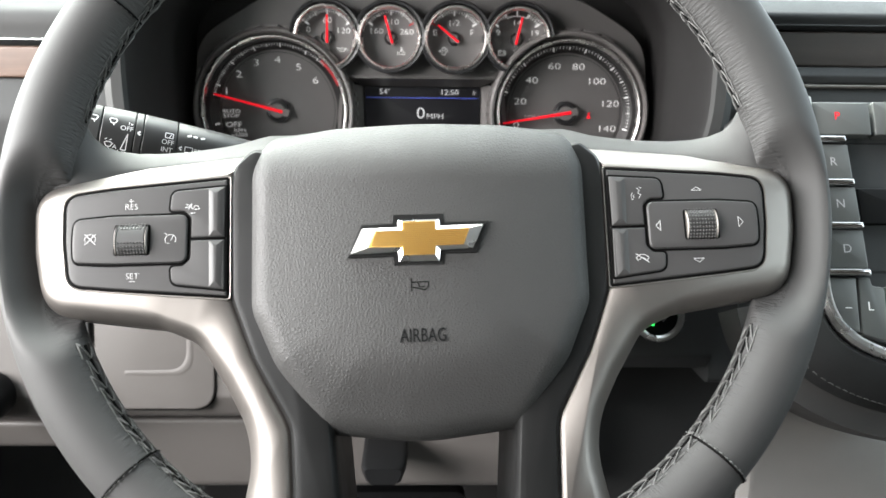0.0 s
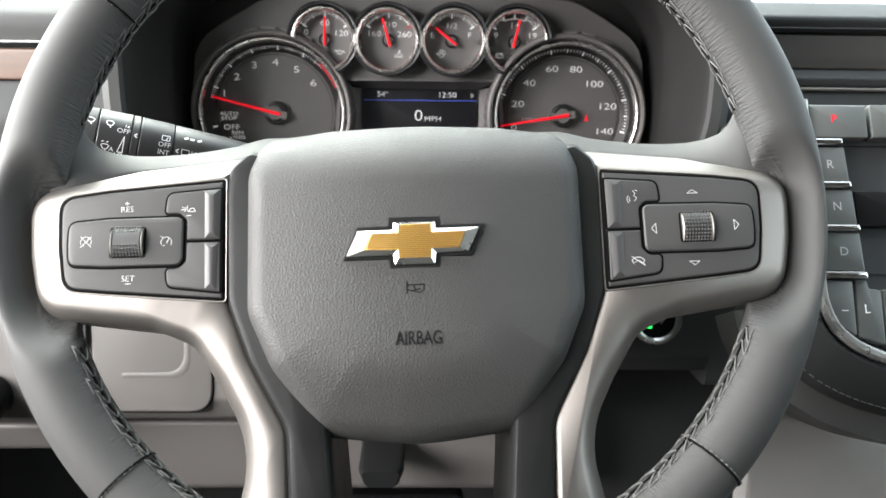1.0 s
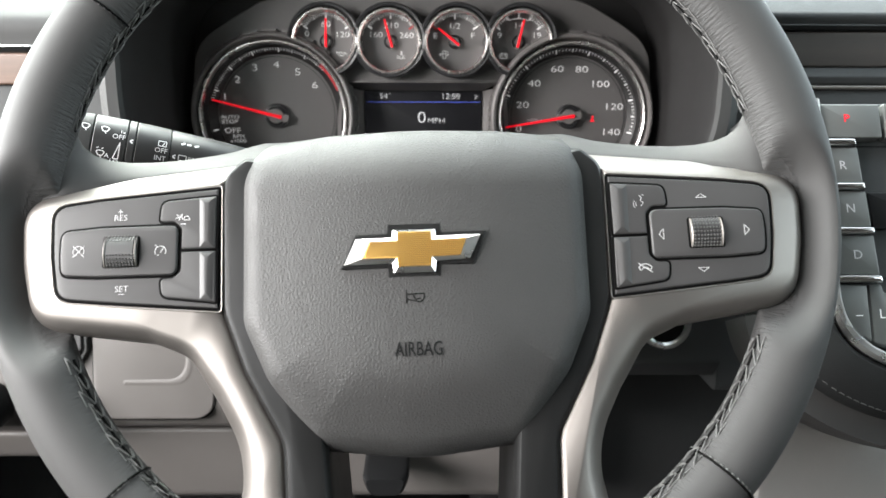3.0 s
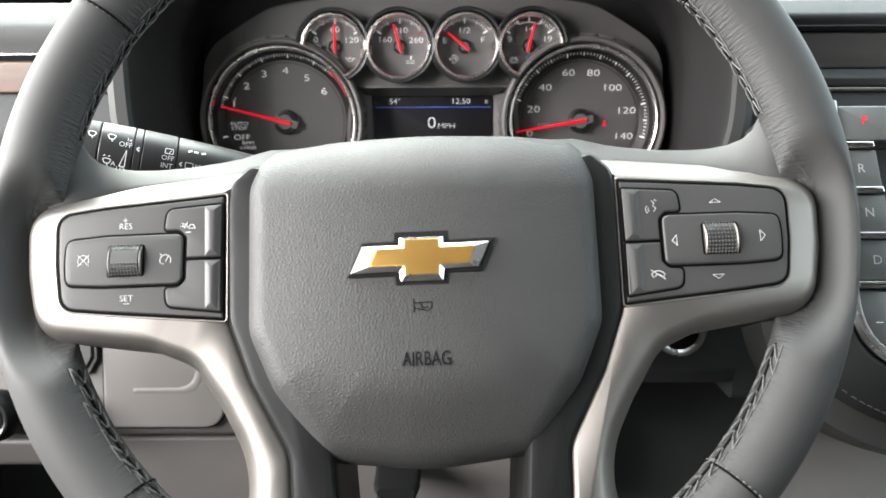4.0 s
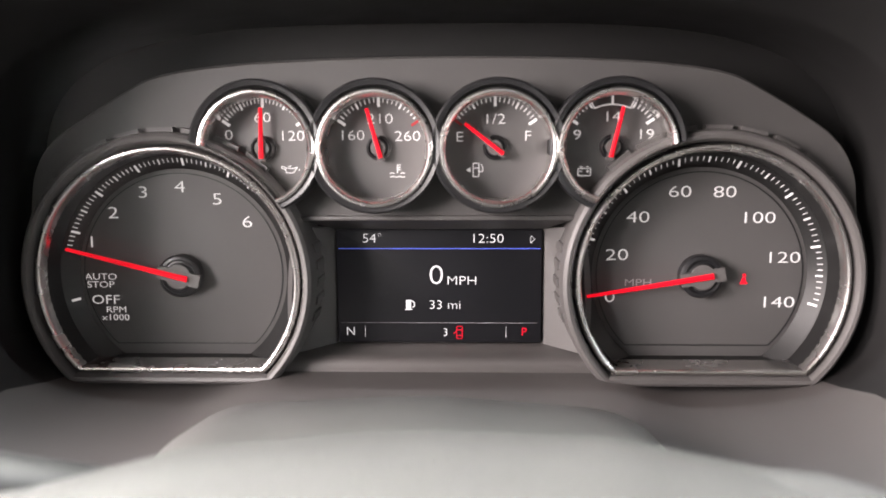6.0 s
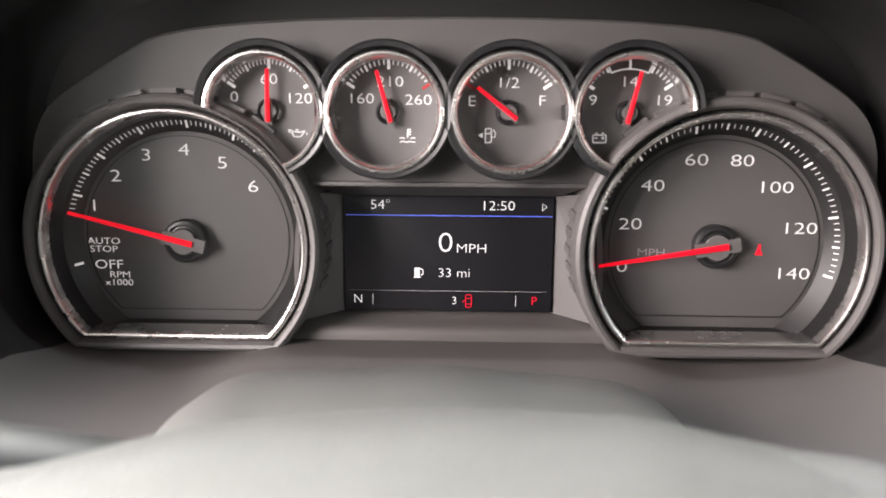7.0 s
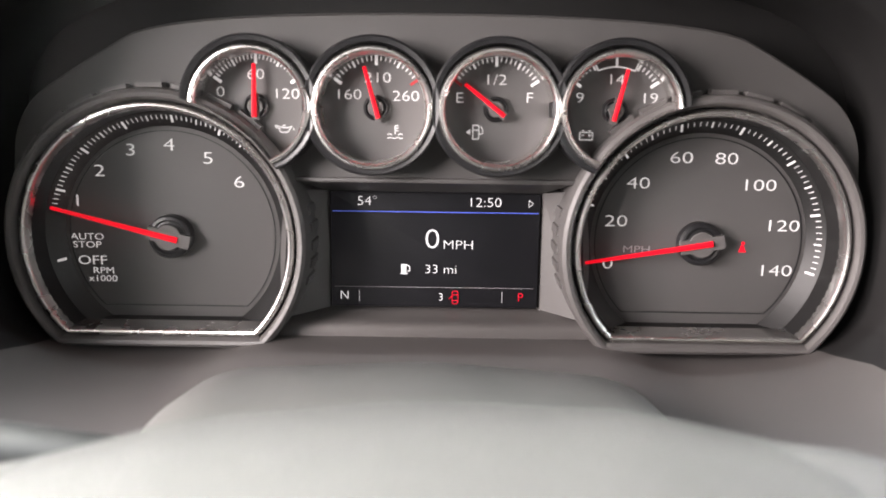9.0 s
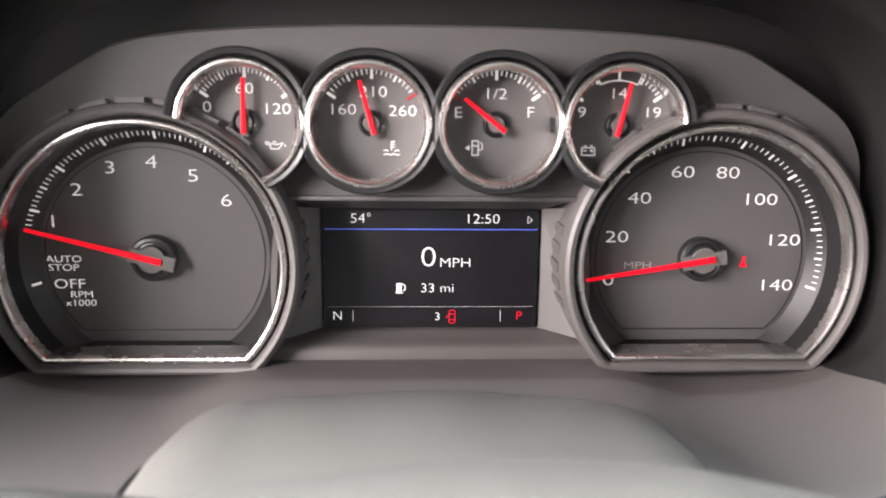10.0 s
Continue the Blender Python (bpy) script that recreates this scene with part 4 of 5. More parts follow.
def swept_back(loop, steps, rate=0.38):
    """A moulding of the wheel whose upper side climbs towards the column."""
    rows = []
    for d, h in steps:
        row = []
        for x, y in inset(loop, d):
            far = max(0.0, min(1.0, (abs(x) - 0.09) / 0.05))
            hh = h * (1 - 0.24 * far) if h < -0.03 else h
            row.append((x, y + rate * max(0.0, -hh - 0.010) * (1 - 0.15 * far) * max(0.0, min(1.0, (y + 0.004) / 0.02, (0.058 - y) / 0.03)), hh))
        rows.append(row)
    return loft(rows, (True, True))


for s in (1, -1):
    part("spoke", spoke_skin(s), LEATHER, wheel, smooth=60)
    hb = [(s * x, y, *r) for x, y, *r in [(0.056, 0.018), (0.0760, 0.0240, 0.006), (0.0855, 0.0155, 0.01), (0.0872, 0.004, 0.02), (0.0858, -0.047, 0.02), (0.0755, -0.0745, 0.02), (0.0590, -0.104, 0.02), (0.0570, -0.150), (0.036, -0.150), (0.040, -0.100)]]
    part("hub_cover", swept_back(rounded(hb, 0.003), [(-0.001, -0.066), (-0.001, -0.062), (0, -0.045), (0, -0.028), (0, -0.012), (0, -0.004), (0.0008, -0.0012), (0.0024, 0.0006), (0.0050, 0.0012)], 0.46), HUBCOVER, wheel, "smooth black hub trim")
    bz = [(s * x, y, *r) for x, y, *r in BEZEL]
    part("spoke_bezel", bezel_skin(rounded(bz, 0.003, 12)), SATIN, wheel, "satin metal spoke bezel", smooth=50)


# ---- cluster details ----
def at(cx, cy, r, a):
    return (cx + r * math.cos(radians(a)), cy + r * math.sin(radians(a)))


def ticks(name, parent, mat, cx, cy, h, items, slope=0.0):
    """Printed marks, each a part: (angle, inner radius, outer radius, width)."""
    for a, r0, r1, w in items:
        bm = bmesh.new()
        u = Vector(at(0, 0, 1, a))
        n = Vector((-u.y, u.x)) * w / 2
        c = Vector((cx, cy))
        rows = []
        for lift in (0.0, 0.00012):
            rows.append([(*(c + u * (r - (lift if slope else 0)) + n * e), h + (r - 0.0470) * slope + lift * (0.5 if slope else 1)) for r, e in ((r0, 1), (r0, -1), (r1, -1), (r1, 1))])
        part(name, loft(rows, (True, True), bm), mat, parent)


def pointer(parent, cx, cy, a, tip, tail, h, w0, w1):
    u, n = Vector((math.cos(radians(a)), math.sin(radians(a)))), Vector((-math.sin(radians(a)), math.cos(radians(a))))
    c = Vector((cx, cy))
    pts = [c - u * tail + n * w0 / 2, c - u * tail - n * w0 / 2, c + u * tip - n * w1 / 2, c + u * tip + n * w1 / 2]
    mid = [c - u * tail, c - u * tail, c + u * tip, c + u * tip]
    bm = loft([[(p.x, p.y, h) for p in pts], [(p.x, p.y, h + 0.0008) for p in pts], [(*(q * 0.7 + p * 0.3), h + 0.0013) for p, q in zip(pts, mid)]], (True, True))
    return part("needle", bm, NEEDLE, parent, "glowing red needle")


def hub(parent, cx, cy, r, h0, h1, a):
    b = slab(circle(cx, cy, r * 1.0, 40), [(0, h0), (0, h1 - 0.0012), (0.0006, h1 - 0.0004), (r * 0.20, h1), (r * 0.28, h1 - 0.0008), (r * 0.36, h1 - 0.0006), (r * 0.40, h1 + 0.0006), (r * 0.46, h1 + 0.0009)], cap=(True, True))
    ob = part("needle_hub", b, DIALEDGE, parent)
    lug = bmesh.new()
    bar(lug, at(cx, cy, r * 1.02, a + 180), at(cx, cy, r * 1.0, a), r * 0.62, h1 - 0.001, h1 + 0.0012)
    part("needle_cap", lug, NEEDLEHUB, parent)
    part("hub_disc", slab(circle(cx, cy, r * 0.60, 32), [(0, h1 - 0.001), (0, h1 + 0.0007), (0.0003, h1 + 0.001)], cap=(True, True)), NEEDLEHUB, parent)
    return ob


FH = 0.0067
tacho = bpy.data.objects["tachometer"]
speedo = bpy.data.objects["speedometer"]
DX, DY, TH = 0.1146, 0.8108, 0.0067
# tick bands: sloping black collars between face and ring
for g, cx in ((tacho, -DX), (speedo, DX)):
    part("tick_band", loft([[(x, y, h) for x, y in dial_loop(cx, r, f)] for r, f, h in ((0.0466, 0.0366, 0.0060), (0.0470, 0.0370, 0.0066), (0.0527, 0.0382, 0.0108), (0.0534, 0.0386, 0.0116), (0.0541, 0.0390, 0.0255))], (False, False)), BANDGLOSS, g, "black collar")
def tach(k):
    return 181.0 - 23.6 * k
items = [(193.0, 0.0484, 0.0514, 0.0011)]
for i in range(6, 59):
    k = i / 10
    items.append((tach(k), 0.0490 if i % 10 == 0 else (0.0498 if i % 5 == 0 else 0.0503), 0.0520, 0.00095 if i % 10 == 0 else (0.0006 if i % 5 == 0 else 0.00034)))
ticks("tick_mark", tacho, DIALPRINT, -DX, DY, TH, items, 0.74)
ticks("red_zone", tacho, REDPRINT, -DX, DY, TH, [(tach(5.68 + 0.1 * i), 0.0510, 0.0532, 0.0021) for i in range(11)], 0.74)
def mph(v):
    return 190.5 - 1.464 * v
ticks("tick_mark", speedo, DIALPRINT, DX, DY, TH, [(mph(v), 0.0489 if v % 20 == 0 else (0.0497 if v % 10 == 0 else 0.0503), 0.0520, 0.00095 if v % 20 == 0 else (0.0007 if v % 10 == 0 else 0.00034)) for v in range(0, 141, 2)], 0.74)
for text, x, y in (("1", -0.1555, 0.8253), ("2", -0.1450, 0.8384), ("3", -0.1310, 0.8475), ("4", -0.1143, 0.8499), ("5", -0.0978, 0.8444), ("6", -0.0848, 0.8343)):
    words("numeral", text, x, y, FH, 0.0052, DIALPRINT, tacho, 1.44, bold=-0.016)
for text, x, y, s in (("AUTO", -0.1524, 0.8096, 0.0029), ("STOP", -0.1527, 0.8060, 0.0029), ("OFF", -0.1508, 0.7990, 0.0041), ("RPM", -0.1462, 0.7945, 0.0028), ("x1000", -0.1467, 0.7909, 0.0028)):
    words("lettering", text, x, y, FH, s, DIALPRINT, tacho, 1.28, bold=-0.006)
for text, x, y in (("0", 0.0759, 0.8008), ("20", 0.0786, 0.8196), ("40", 0.0874, 0.8362), ("60", 0.1051, 0.8473), ("80", 0.1244, 0.8471), ("100", 0.1391, 0.8359), ("120", 0.1507, 0.8184), ("140", 0.1492, 0.7985)):
    words("numeral", text, x, y, FH, 0.0050, DIALPRINT, speedo, 1.48, bold=-0.016)
words("lettering", "MPH", 0.0882, 0.8073, FH, 0.0031, GREYPRINT, speedo, 1.4)
belt = bmesh.new()
bar(belt, (0.1342, 0.8068), (0.1342, 0.8098), 0.0030, FH, FH + 0.0001, 0.0012)
loft([[(x, y, h) for x, y in circle(0.1344, 0.8108, 0.0008, 10)] for h in (FH, FH + 0.0001)], (True, True), belt)
bar(belt, (0.1326, 0.8072), (0.1360, 0.8072), 0.0006, FH, FH + 0.00012)
part("seat_belt_lamp", belt, LITRED, speedo, "lit red seat belt warning symbol")
for g, cx, a in ((tacho, -DX, 165.8), (speedo, DX, 189.4)):
    hub(g, cx, DY, 0.0094, FH - 0.001, 0.0125, a)
    pointer(g, cx, DY, a, 0.0505, 0.0042, 0.0136, 0.0025, 0.0013)
    # moulded line inside the dial face
    part("face_line", ring(dial_loop(cx, 0.0452, 0.0322), [(0, FH - 0.0002), (0, FH + 0.0002), (0.0005, FH + 0.0002), (0.0005, FH - 0.0002)]), DIALEDGE, g)
# lugs round the outer shells
for g, s in ((tacho, -1), (speedo, 1)):
    for a, high in [(24 + 13 * i, 0) for i in range(9)] + [(196, 2), (189, 2), (182, 2), (175, 2), (168, 2)]:
        aa = a if s > 0 else 180 - a
        bm = bmesh.new()
        pts = [at(s * BIGX, BIGY, r, aa + d) for r, d in ((0.0620, -5.2 + 1.6 * high), (0.0648 - 0.0006 * high, -4.8 + 1.6 * high), (0.0648 - 0.0006 * high, 4.8 - 1.6 * high), (0.0620, 5.2 - 1.6 * high))]
        loft([[(x, y, h) for x, y in pts] for h in (0.004, 0.0225 - 0.002 * high)], (True, True), bm)
        part("lug", bm, SHELL, g)

gauges = [o for o in cluster.children if o.name.startswith("small_gauge")]
gauges.sort(key=lambda o: sum(v.co.x for v in o.data.vertices) / len(o.data.vertices))
GH = 0.0187
for i, (g, cx) in enumerate(zip(gauges, (-0.0730, -0.0242, 0.0244, 0.0728))):
    g.name = ("oil_gauge", "coolant_gauge", "fuel_gauge", "volt_gauge")[i]
    cy = 0.8668
    n = (24, 20, 20, 20)[i]
    items = []
    for j in range(n + 1):
        a = 146 - 112 * j / n
        if i == 3 and 0.28 < j / n < 0.72:
            continue
        major, mid = j % (n // 2) == 0, j % (n // 4) == 0
        if (i == 1 and j == n) or (i == 2 and j == 0):
            continue
        items.append((a, 0.0170 if major else (0.0181 if mid else 0.0188), 0.0217 if a > 80 and a < 100 and major else 0.0208, 0.0012 if major else (0.0008 if mid else 0.00045)))
    ticks("tick_mark", g, DIALPRINT, cx, cy, GH, items)
    if i == 1:
        ticks("red_mark", g, REDPRINT, cx, cy, GH, [(34, 0.0166, 0.0212, 0.0011)])
    if i == 2:
        ticks("red_mark", g, REDPRINT, cx, cy, GH, [(146, 0.0166, 0.0226, 0.0011)])
    if i == 3:
        bm = bmesh.new()
        stroke(bm, [at(cx, cy, 0.0208, 115)] + [at(cx, cy, 0.0175, 115 - 50 * q / 12) for q in range(13)] + [at(cx, cy, 0.0208, 65)], 0.0005, GH, GH + 0.0001)
        bar(bm, at(cx, cy, 0.0175, 90), at(cx, cy, 0.0213, 90), 0.0009, GH, GH + 0.0001)
        part("range_bracket", bm, DIALPRINT, g)
    for text, x, y in ((("0", -0.0877, 0.8723), ("60", -0.0732, 0.8795), ("120", -0.0610, 0.8718)), (("160", -0.0357, 0.8719), ("210", -0.0237, 0.8787), ("260", -0.0122, 0.8715)),
                       (("E", 0.0096, 0.8711), ("1/2", 0.0241, 0.8784), ("F", 0.0381, 0.8714)), (("9", 0.0585, 0.8717), ("14", 0.0727, 0.8791), ("19", 0.0867, 0.8718)))[i]:
        words("numeral", text, x, y, GH, 0.0042, DIALPRINT, g, 1.26, bold=-0.020)
    a = (89.0, 105.5, 142.0, 77.0)[i]
    hub(g, cx, cy, 0.0052, GH - 0.001, GH + 0.0028, a)
    pointer(g, cx, cy, a, 0.0168 if i != 2 else 0.0160, 0.0042, GH + 0.0042, 0.0017, 0.0014)
# printed symbols
def symbol(name, parent, h, lines, w, mat=None, label=""):
    bm = bmesh.new()
    for ln in lines:
        stroke(bm, ln, w, h, h + 0.0001)
    return part(name, bm, mat or DIALPRINT, parent, label)


def shift(x, y, k, *lines):
    return [[(x + a * k, y + b * k) for a, b in ln] for ln in lines]


symbol("oil_symbol", gauges[0], GH, shift(-0.0621, 0.8577, 0.001, [(-2.0, 1.2), (-3.6, 1.6), (-3.4, 0.6), (-2.0, 0.4), (-1.6, -1.2), (1.4, -1.2), (3.2, 1.2), (1.2, 0.6), (-2.0, 0.9)], [(-0.8, 1.6), (0.6, 1.6)], [(3.9, 0.6), (3.9, -0.4)]), 0.00035)
symbol("coolant_symbol", gauges[1], GH, shift(-0.0166, 0.8569, 0.001, [(0, 3.0), (0, -0.6)], [(0.2, 2.8), (1.4, 2.8)], [(0.2, 1.8), (1.4, 1.8)], [(0.2, 0.8), (1.4, 0.8)],
       [(-3.2, -0.8), (-2.2, -0.4), (-1.2, -0.9)], [(1.2, -0.9), (2.2, -0.4), (3.2, -0.8)], [(-3.2, -2.4), (-1.8, -1.9), (-0.4, -2.4), (1.0, -1.9), (2.4, -2.4), (3.2, -2.1)]), 0.0004)
symbol("fuel_symbol", gauges[2], GH, shift(0.0161, 0.8575, 0.001, [(-0.8, -2.8), (-0.8, 2.8), (1.6, 2.8), (1.6, -2.8), (-1.1, -2.8)], [(-0.8, 0.8), (1.6, 0.8)], [(1.6, -0.6), (2.6, -0.8), (3.2, -0.4), (3.2, 1.2), (2.4, 2.4)]), 0.0004)
arrow = bmesh.new()
bar(arrow, (0.0124, 0.8575), (0.0142, 0.8575), 0.0001, GH, GH + 0.0001, 0.0022)
part("fuel_arrow", arrow, DIALPRINT, gauges[2])
symbol("battery_symbol", gauges[3], GH, shift(0.0617, 0.8568, 0.001, [(-2.6, 1.2), (2.6, 1.2), (2.6, -1.8), (-2.6, -1.8), (-2.6, 1.2)], [(-1.8, 1.9), (-0.8, 1.9)], [(0.8, 1.9), (1.8, 1.9)], [(-2.0, 0), (-0.8, 0)], [(0.8, 0), (2.0, 0)], [(1.4, 0.6), (1.4, -0.6)]), 0.0004)

# display contents
display = bpy.data.objects["display"]
SH = 0.0004
for text, x, y, s, wd in (("54°", -0.0301, 0.8262, 0.0042, 1.12), ("12:50", 0.0218, 0.8261, 0.0042, 1.15), ("0", -0.0012, 0.8092, 0.0090, 1.15), ("MPH", 0.0104, 0.8069, 0.0041, 1.20), ("33 mi", 0.0027, 0.7957, 0.0041, 1.12), ("N", -0.0406, 0.7833, 0.0040, 1.0), ("3", 0.0029, 0.7829, 0.0036, 1.0)):
    words("screen_text", text, x, y, SH, s, LIT, display, wd, bold=-0.018)
words("screen_text", "P", 0.0387, 0.7832, SH, 0.0038, SCREENRED, display)
line = bmesh.new()
bar(line, (-0.0455, 0.8217), (0.0458, 0.8217), 0.0004, SH, SH + 0.0001)
part("screen_line", line, LITBLUE, display)
symbol("screen_symbol", display, SH, shift(0.0423, 0.8259, 0.001, [(-1.0, 1.6), (1.0, 0), (-1.0, -1.6), (-1.0, 1.6)]) + shift(0, 0, 1, [(-0.0339, 0.7858), (-0.0339, 0.7808)], [(0.0305, 0.7858), (0.0305, 0.7808)]), 0.0002, LIT)
symbol("screen_rule", display, SH, [[(-0.045, 0.7875), (0.0445, 0.7875)]], 0.00018, GREYPRINT)
pump = bmesh.new()
bar(pump, (-0.0139, 0.7938), (-0.0139, 0.7981), 0.0024, SH, SH + 0.0001)
stroke(pump, [(-0.0127, 0.7978), (-0.0113, 0.7970), (-0.0113, 0.7950), (-0.0122, 0.7948)], 0.0005, SH, SH + 0.0001)
bar(pump, (-0.0155, 0.7937), (-0.0122, 0.7937), 0.0005, SH, SH + 0.0001)
part("screen_symbol", pump, LIT, display)
symbol("door_symbol", display, SH, shift(0.0092, 0.7830, 0.001, [(-1.2, -2.4), (-1.2, 2.4), (-0.6, 2.9), (0.9, 2.9), (1.4, 2.4), (1.4, -2.4), (0.9, -2.9), (-0.6, -2.9), (-1.2, -2.4)], [(-1.0, 1.2), (1.2, 1.2)], [(-1.0, -1.4), (1.2, -1.4)], [(-1.2, 0.6), (-2.6, -0.6)]), 0.0004, SCREENRED, "lit red open-door symbol")
# angled cheeks beside the display
for s in (-1, 1):
    bm = loft([[(s * 0.0468, 0.7775, -0.002), (s * 0.0468, 0.8305, -0.002), (s * 0.0615, 0.8335, 0.016), (s * 0.0655, 0.7765, 0.016)], [(s * 0.0468, 0.7775, -0.006), (s * 0.0468, 0.8305, -0.006), (s * 0.0660, 0.8335, 0.006), (s * 0.0700, 0.7765, 0.006)]], (True, True))
    part("display_cheek", bm, SHELL, cluster)
part("display_header", loft([[(-0.062, 0.8375, 0.0178), (0.062, 0.8375, 0.0178), (0.047, 0.8306, 0.0005), (-0.047, 0.8306, 0.0005)], [(-0.062, 0.8415, 0.0165), (0.062, 0.8415, 0.0165), (0.047, 0.836, -0.004), (-0.047, 0.836, -0.004)]], (True, True)), MASK, cluster)
part("header_ridge", plate(rounded([(-0.0585, 0.8362), (0.0595, 0.8362), (0.0595, 0.8384), (-0.0585, 0.8384)], 0.0006), 0.0145, 0.0205, 0.0008), MASK, cluster)

# clear lens over the whole cluster
lens_loop = rounded([(-0.184, 0.755), (0.184, 0.755), (0.188, 0.86, 0.06), (0.160, 0.932, 0.04), (-0.160, 0.932, 0.04), (-0.188, 0.86, 0.06)], 0.01)
lens = part("lens", slab(lens_loop, [(0, 0.0395), (0, 0.0400)], cap=(False, True)), LENS, cluster, "clear plastic lens")
lens.visible_shadow = False


# ---- steering wheel details ----
# button fields on the spokes
for s in (1, -1):
    bezel = [o for o in wheel.children if o.name.startswith("spoke_bezel")][0 if s > 0 else 1]
    def mir(pts):
        return [(s * x, y, *r) for x, y, *r in pts]
    field = rounded(mir([(0.0873, 0.0085, 0.0005), (0.139, 0.0045, 0.05), (0.1600, 0.0018, 0.0075), (0.1590, -0.020, 0.06), (0.1562, -0.0392, 0.0075), (0.138, -0.0412, 0.05), (0.0865, -0.0458, 0.0005)]), 0.003)
    part("field_gap", plate(inset(field, -0.0009), -0.004, 0.0001, 0.0002), GAP, bezel)
    part("field_edge", ring(field, [(-0.0019, -0.0012), (-0.0015, 0.0003), (-0.0011, 0.0002), (-0.0009, -0.0012)]), SATIN, bezel, "thin metal edge")
    fp = part("button_field", slab(inset(field, 0.0003), [(0, -0.003), (0, 0.0002), (0.0004, 0.0007), (0.0016, 0.0009)], cap=(True, True)), BUTTON, bezel)
    # raised rocker with a thumb roller
    rk = rounded(mir([(0.1045, -0.0080), (0.138, -0.0082, 0.05), (0.1552, -0.0096, 0.004), (0.1556, -0.0192, 0.06), (0.1546, -0.0292, 0.004), (0.139, -0.0302, 0.05), (0.1045, -0.0302)]), 0.0036)
    part("rocker_gap", plate(inset(rk, -0.0010), 0.0, 0.00102, 0.0001), GAP, bezel)
    rocker = part("rocker", slab(rk, [(0, 0.0002), (0.0001, 0.0016), (0.0006, 0.0021), (0.0018, 0.0023)], cap=(True, True)), BUTTON, bezel)
    rx, ry = s * 0.1288, -0.0194
    part("roller_slot", plate(rounded([(rx - 0.0081, ry - 0.0071), (rx + 0.0081, ry - 0.0071), (rx + 0.0081, ry + 0.0071), (rx - 0.0081, ry + 0.0071)], 0.0016), 0.001, 0.00245, 0.0001), GAP, rocker)
    rr = 0.0078
    def roll(x0, x1, r, k=28):
        return loft([[(x, ry + rad * math.cos(2 * math.pi * j / k), 0.0005 + 0.6 * rad * math.sin(2 * math.pi * j / k)) for j in range(k)] for x, rad in ((x0, r * 0.9), (x0 + 0.0004, r), (x1 - 0.0004, r), (x1, r * 0.9))], (True, True))
    roller = part("thumb_roller", roll(rx - 0.0062, rx + 0.0062, rr - 0.0006), STALK, rocker, "knurled black thumb roller")
    knurl = bmesh.new()
    for i in range(13):
        a = radians(8 + 164 * i / 12)
        if 4 <= i <= 6 and s < 0:
            continue
        for j in range(9):
            x = rx - 0.0056 + 0.0014 * j
            c = Vector((x, ry + (rr - 0.0002) * math.cos(a), 0.0005 + 0.6 * (rr - 0.0002) * math.sin(a)))
            u = Vector((0, -math.sin(a), 0.6 * math.cos(a))).normalized()
            n = Vector((0, math.cos(a), math.sin(a)))
            q = [c + Vector((dx, 0, 0)) + u * dy for dx, dy in ((-0.0005, -0.0005), (0.0005, -0.0005), (0.0005, 0.0005), (-0.0005, 0.0005))]
            loft([[p - n * 0.0006 for p in q], [c + (p - c) * 0.45 + n * 0.0003 for p in q]], (False, True), knurl)
    part("knurling", knurl, KNURL, roller)
    for e in (-1, 1):
        part("roller_rim", roll(rx + e * 0.0067 - 0.0004, rx + e * 0.0067 + 0.0004, rr - 0.0001), SATIN, rocker, "satin metal roller rim")
    # the two inner keys
    for nm, pts in (("upper_key", [(0.0880, 0.0048, 0.0006), (0.1120, 0.0030, 0.004), (0.1128, -0.0064, 0.002), (0.1060, -0.0064, 0.003), (0.1030, -0.0095, 0.003), (0.1030, -0.0188, 0.0006), (0.0880, -0.0188, 0.0006)]),
                    ("lower_key", [(0.0880, -0.0200, 0.0006), (0.1030, -0.0200, 0.0006), (0.1030, -0.0285, 0.003), (0.1060, -0.0315, 0.003), (0.1118, -0.0318, 0.002), (0.1110, -0.0398, 0.004), (0.0875, -0.0428, 0.0006)])):
        lp = rounded(mir(pts), 0.001)
        part("key_gap", plate(inset(lp, -0.0009), 0.0, 0.00102, 0.0001), GAP, bezel)
        k = part(nm, slab(lp, [(0, 0.0002), (0.0001, 0.0012), (0.0005, 0.0016), (0.0012, 0.0017)], cap=(True, True)), BUTTON, bezel)
        if nm == "upper_key":
            dish = rounded(mir([(0.0884, 0.0046), (0.0958, 0.0040), (0.0952, -0.0186, 0.0004), (0.0884, -0.0186, 0.0004)]), 0.0008)
        else:
            dish = rounded(mir([(0.0884, -0.0202, 0.0004), (0.0952, -0.0202, 0.0004), (0.0946, -0.0416), (0.0884, -0.0424)]), 0.0008)
        part("key_ridge", slab(dish, [(0, 0.0012), (0.0002, 0.0016), (0.0022, 0.0027), (0.0030, 0.0028)], cap=(True, True)), BUTTON, k)
    H1, H2 = 0.00095, 0.00235
    if s < 0:
        words("lettering", "RES", -0.1302, -0.0038, H1, 0.0027, PALE, fp, bold=-0.028)
        symbol("plus_sign", fp, H1, [[(-0.1304, 0.0000), (-0.1304, -0.0020)], [(-0.1314, -0.0010), (-0.1294, -0.0010)]], 0.00022, PALE)
        words("lettering", "SET", -0.1285, -0.0357, H1, 0.0027, PALE, fp, bold=-0.028)
        symbol("minus_sign", fp, H1, [[(-0.1297, -0.0379), (-0.1272, -0.0379)]], 0.00022, PALE)
        for x, y, cross in ((-0.1473, -0.0187, 1), (-0.1117, -0.0197, 0)):
            arc = [at(x, y, 0.0024, a) for a in range(-30, 211, 24)]
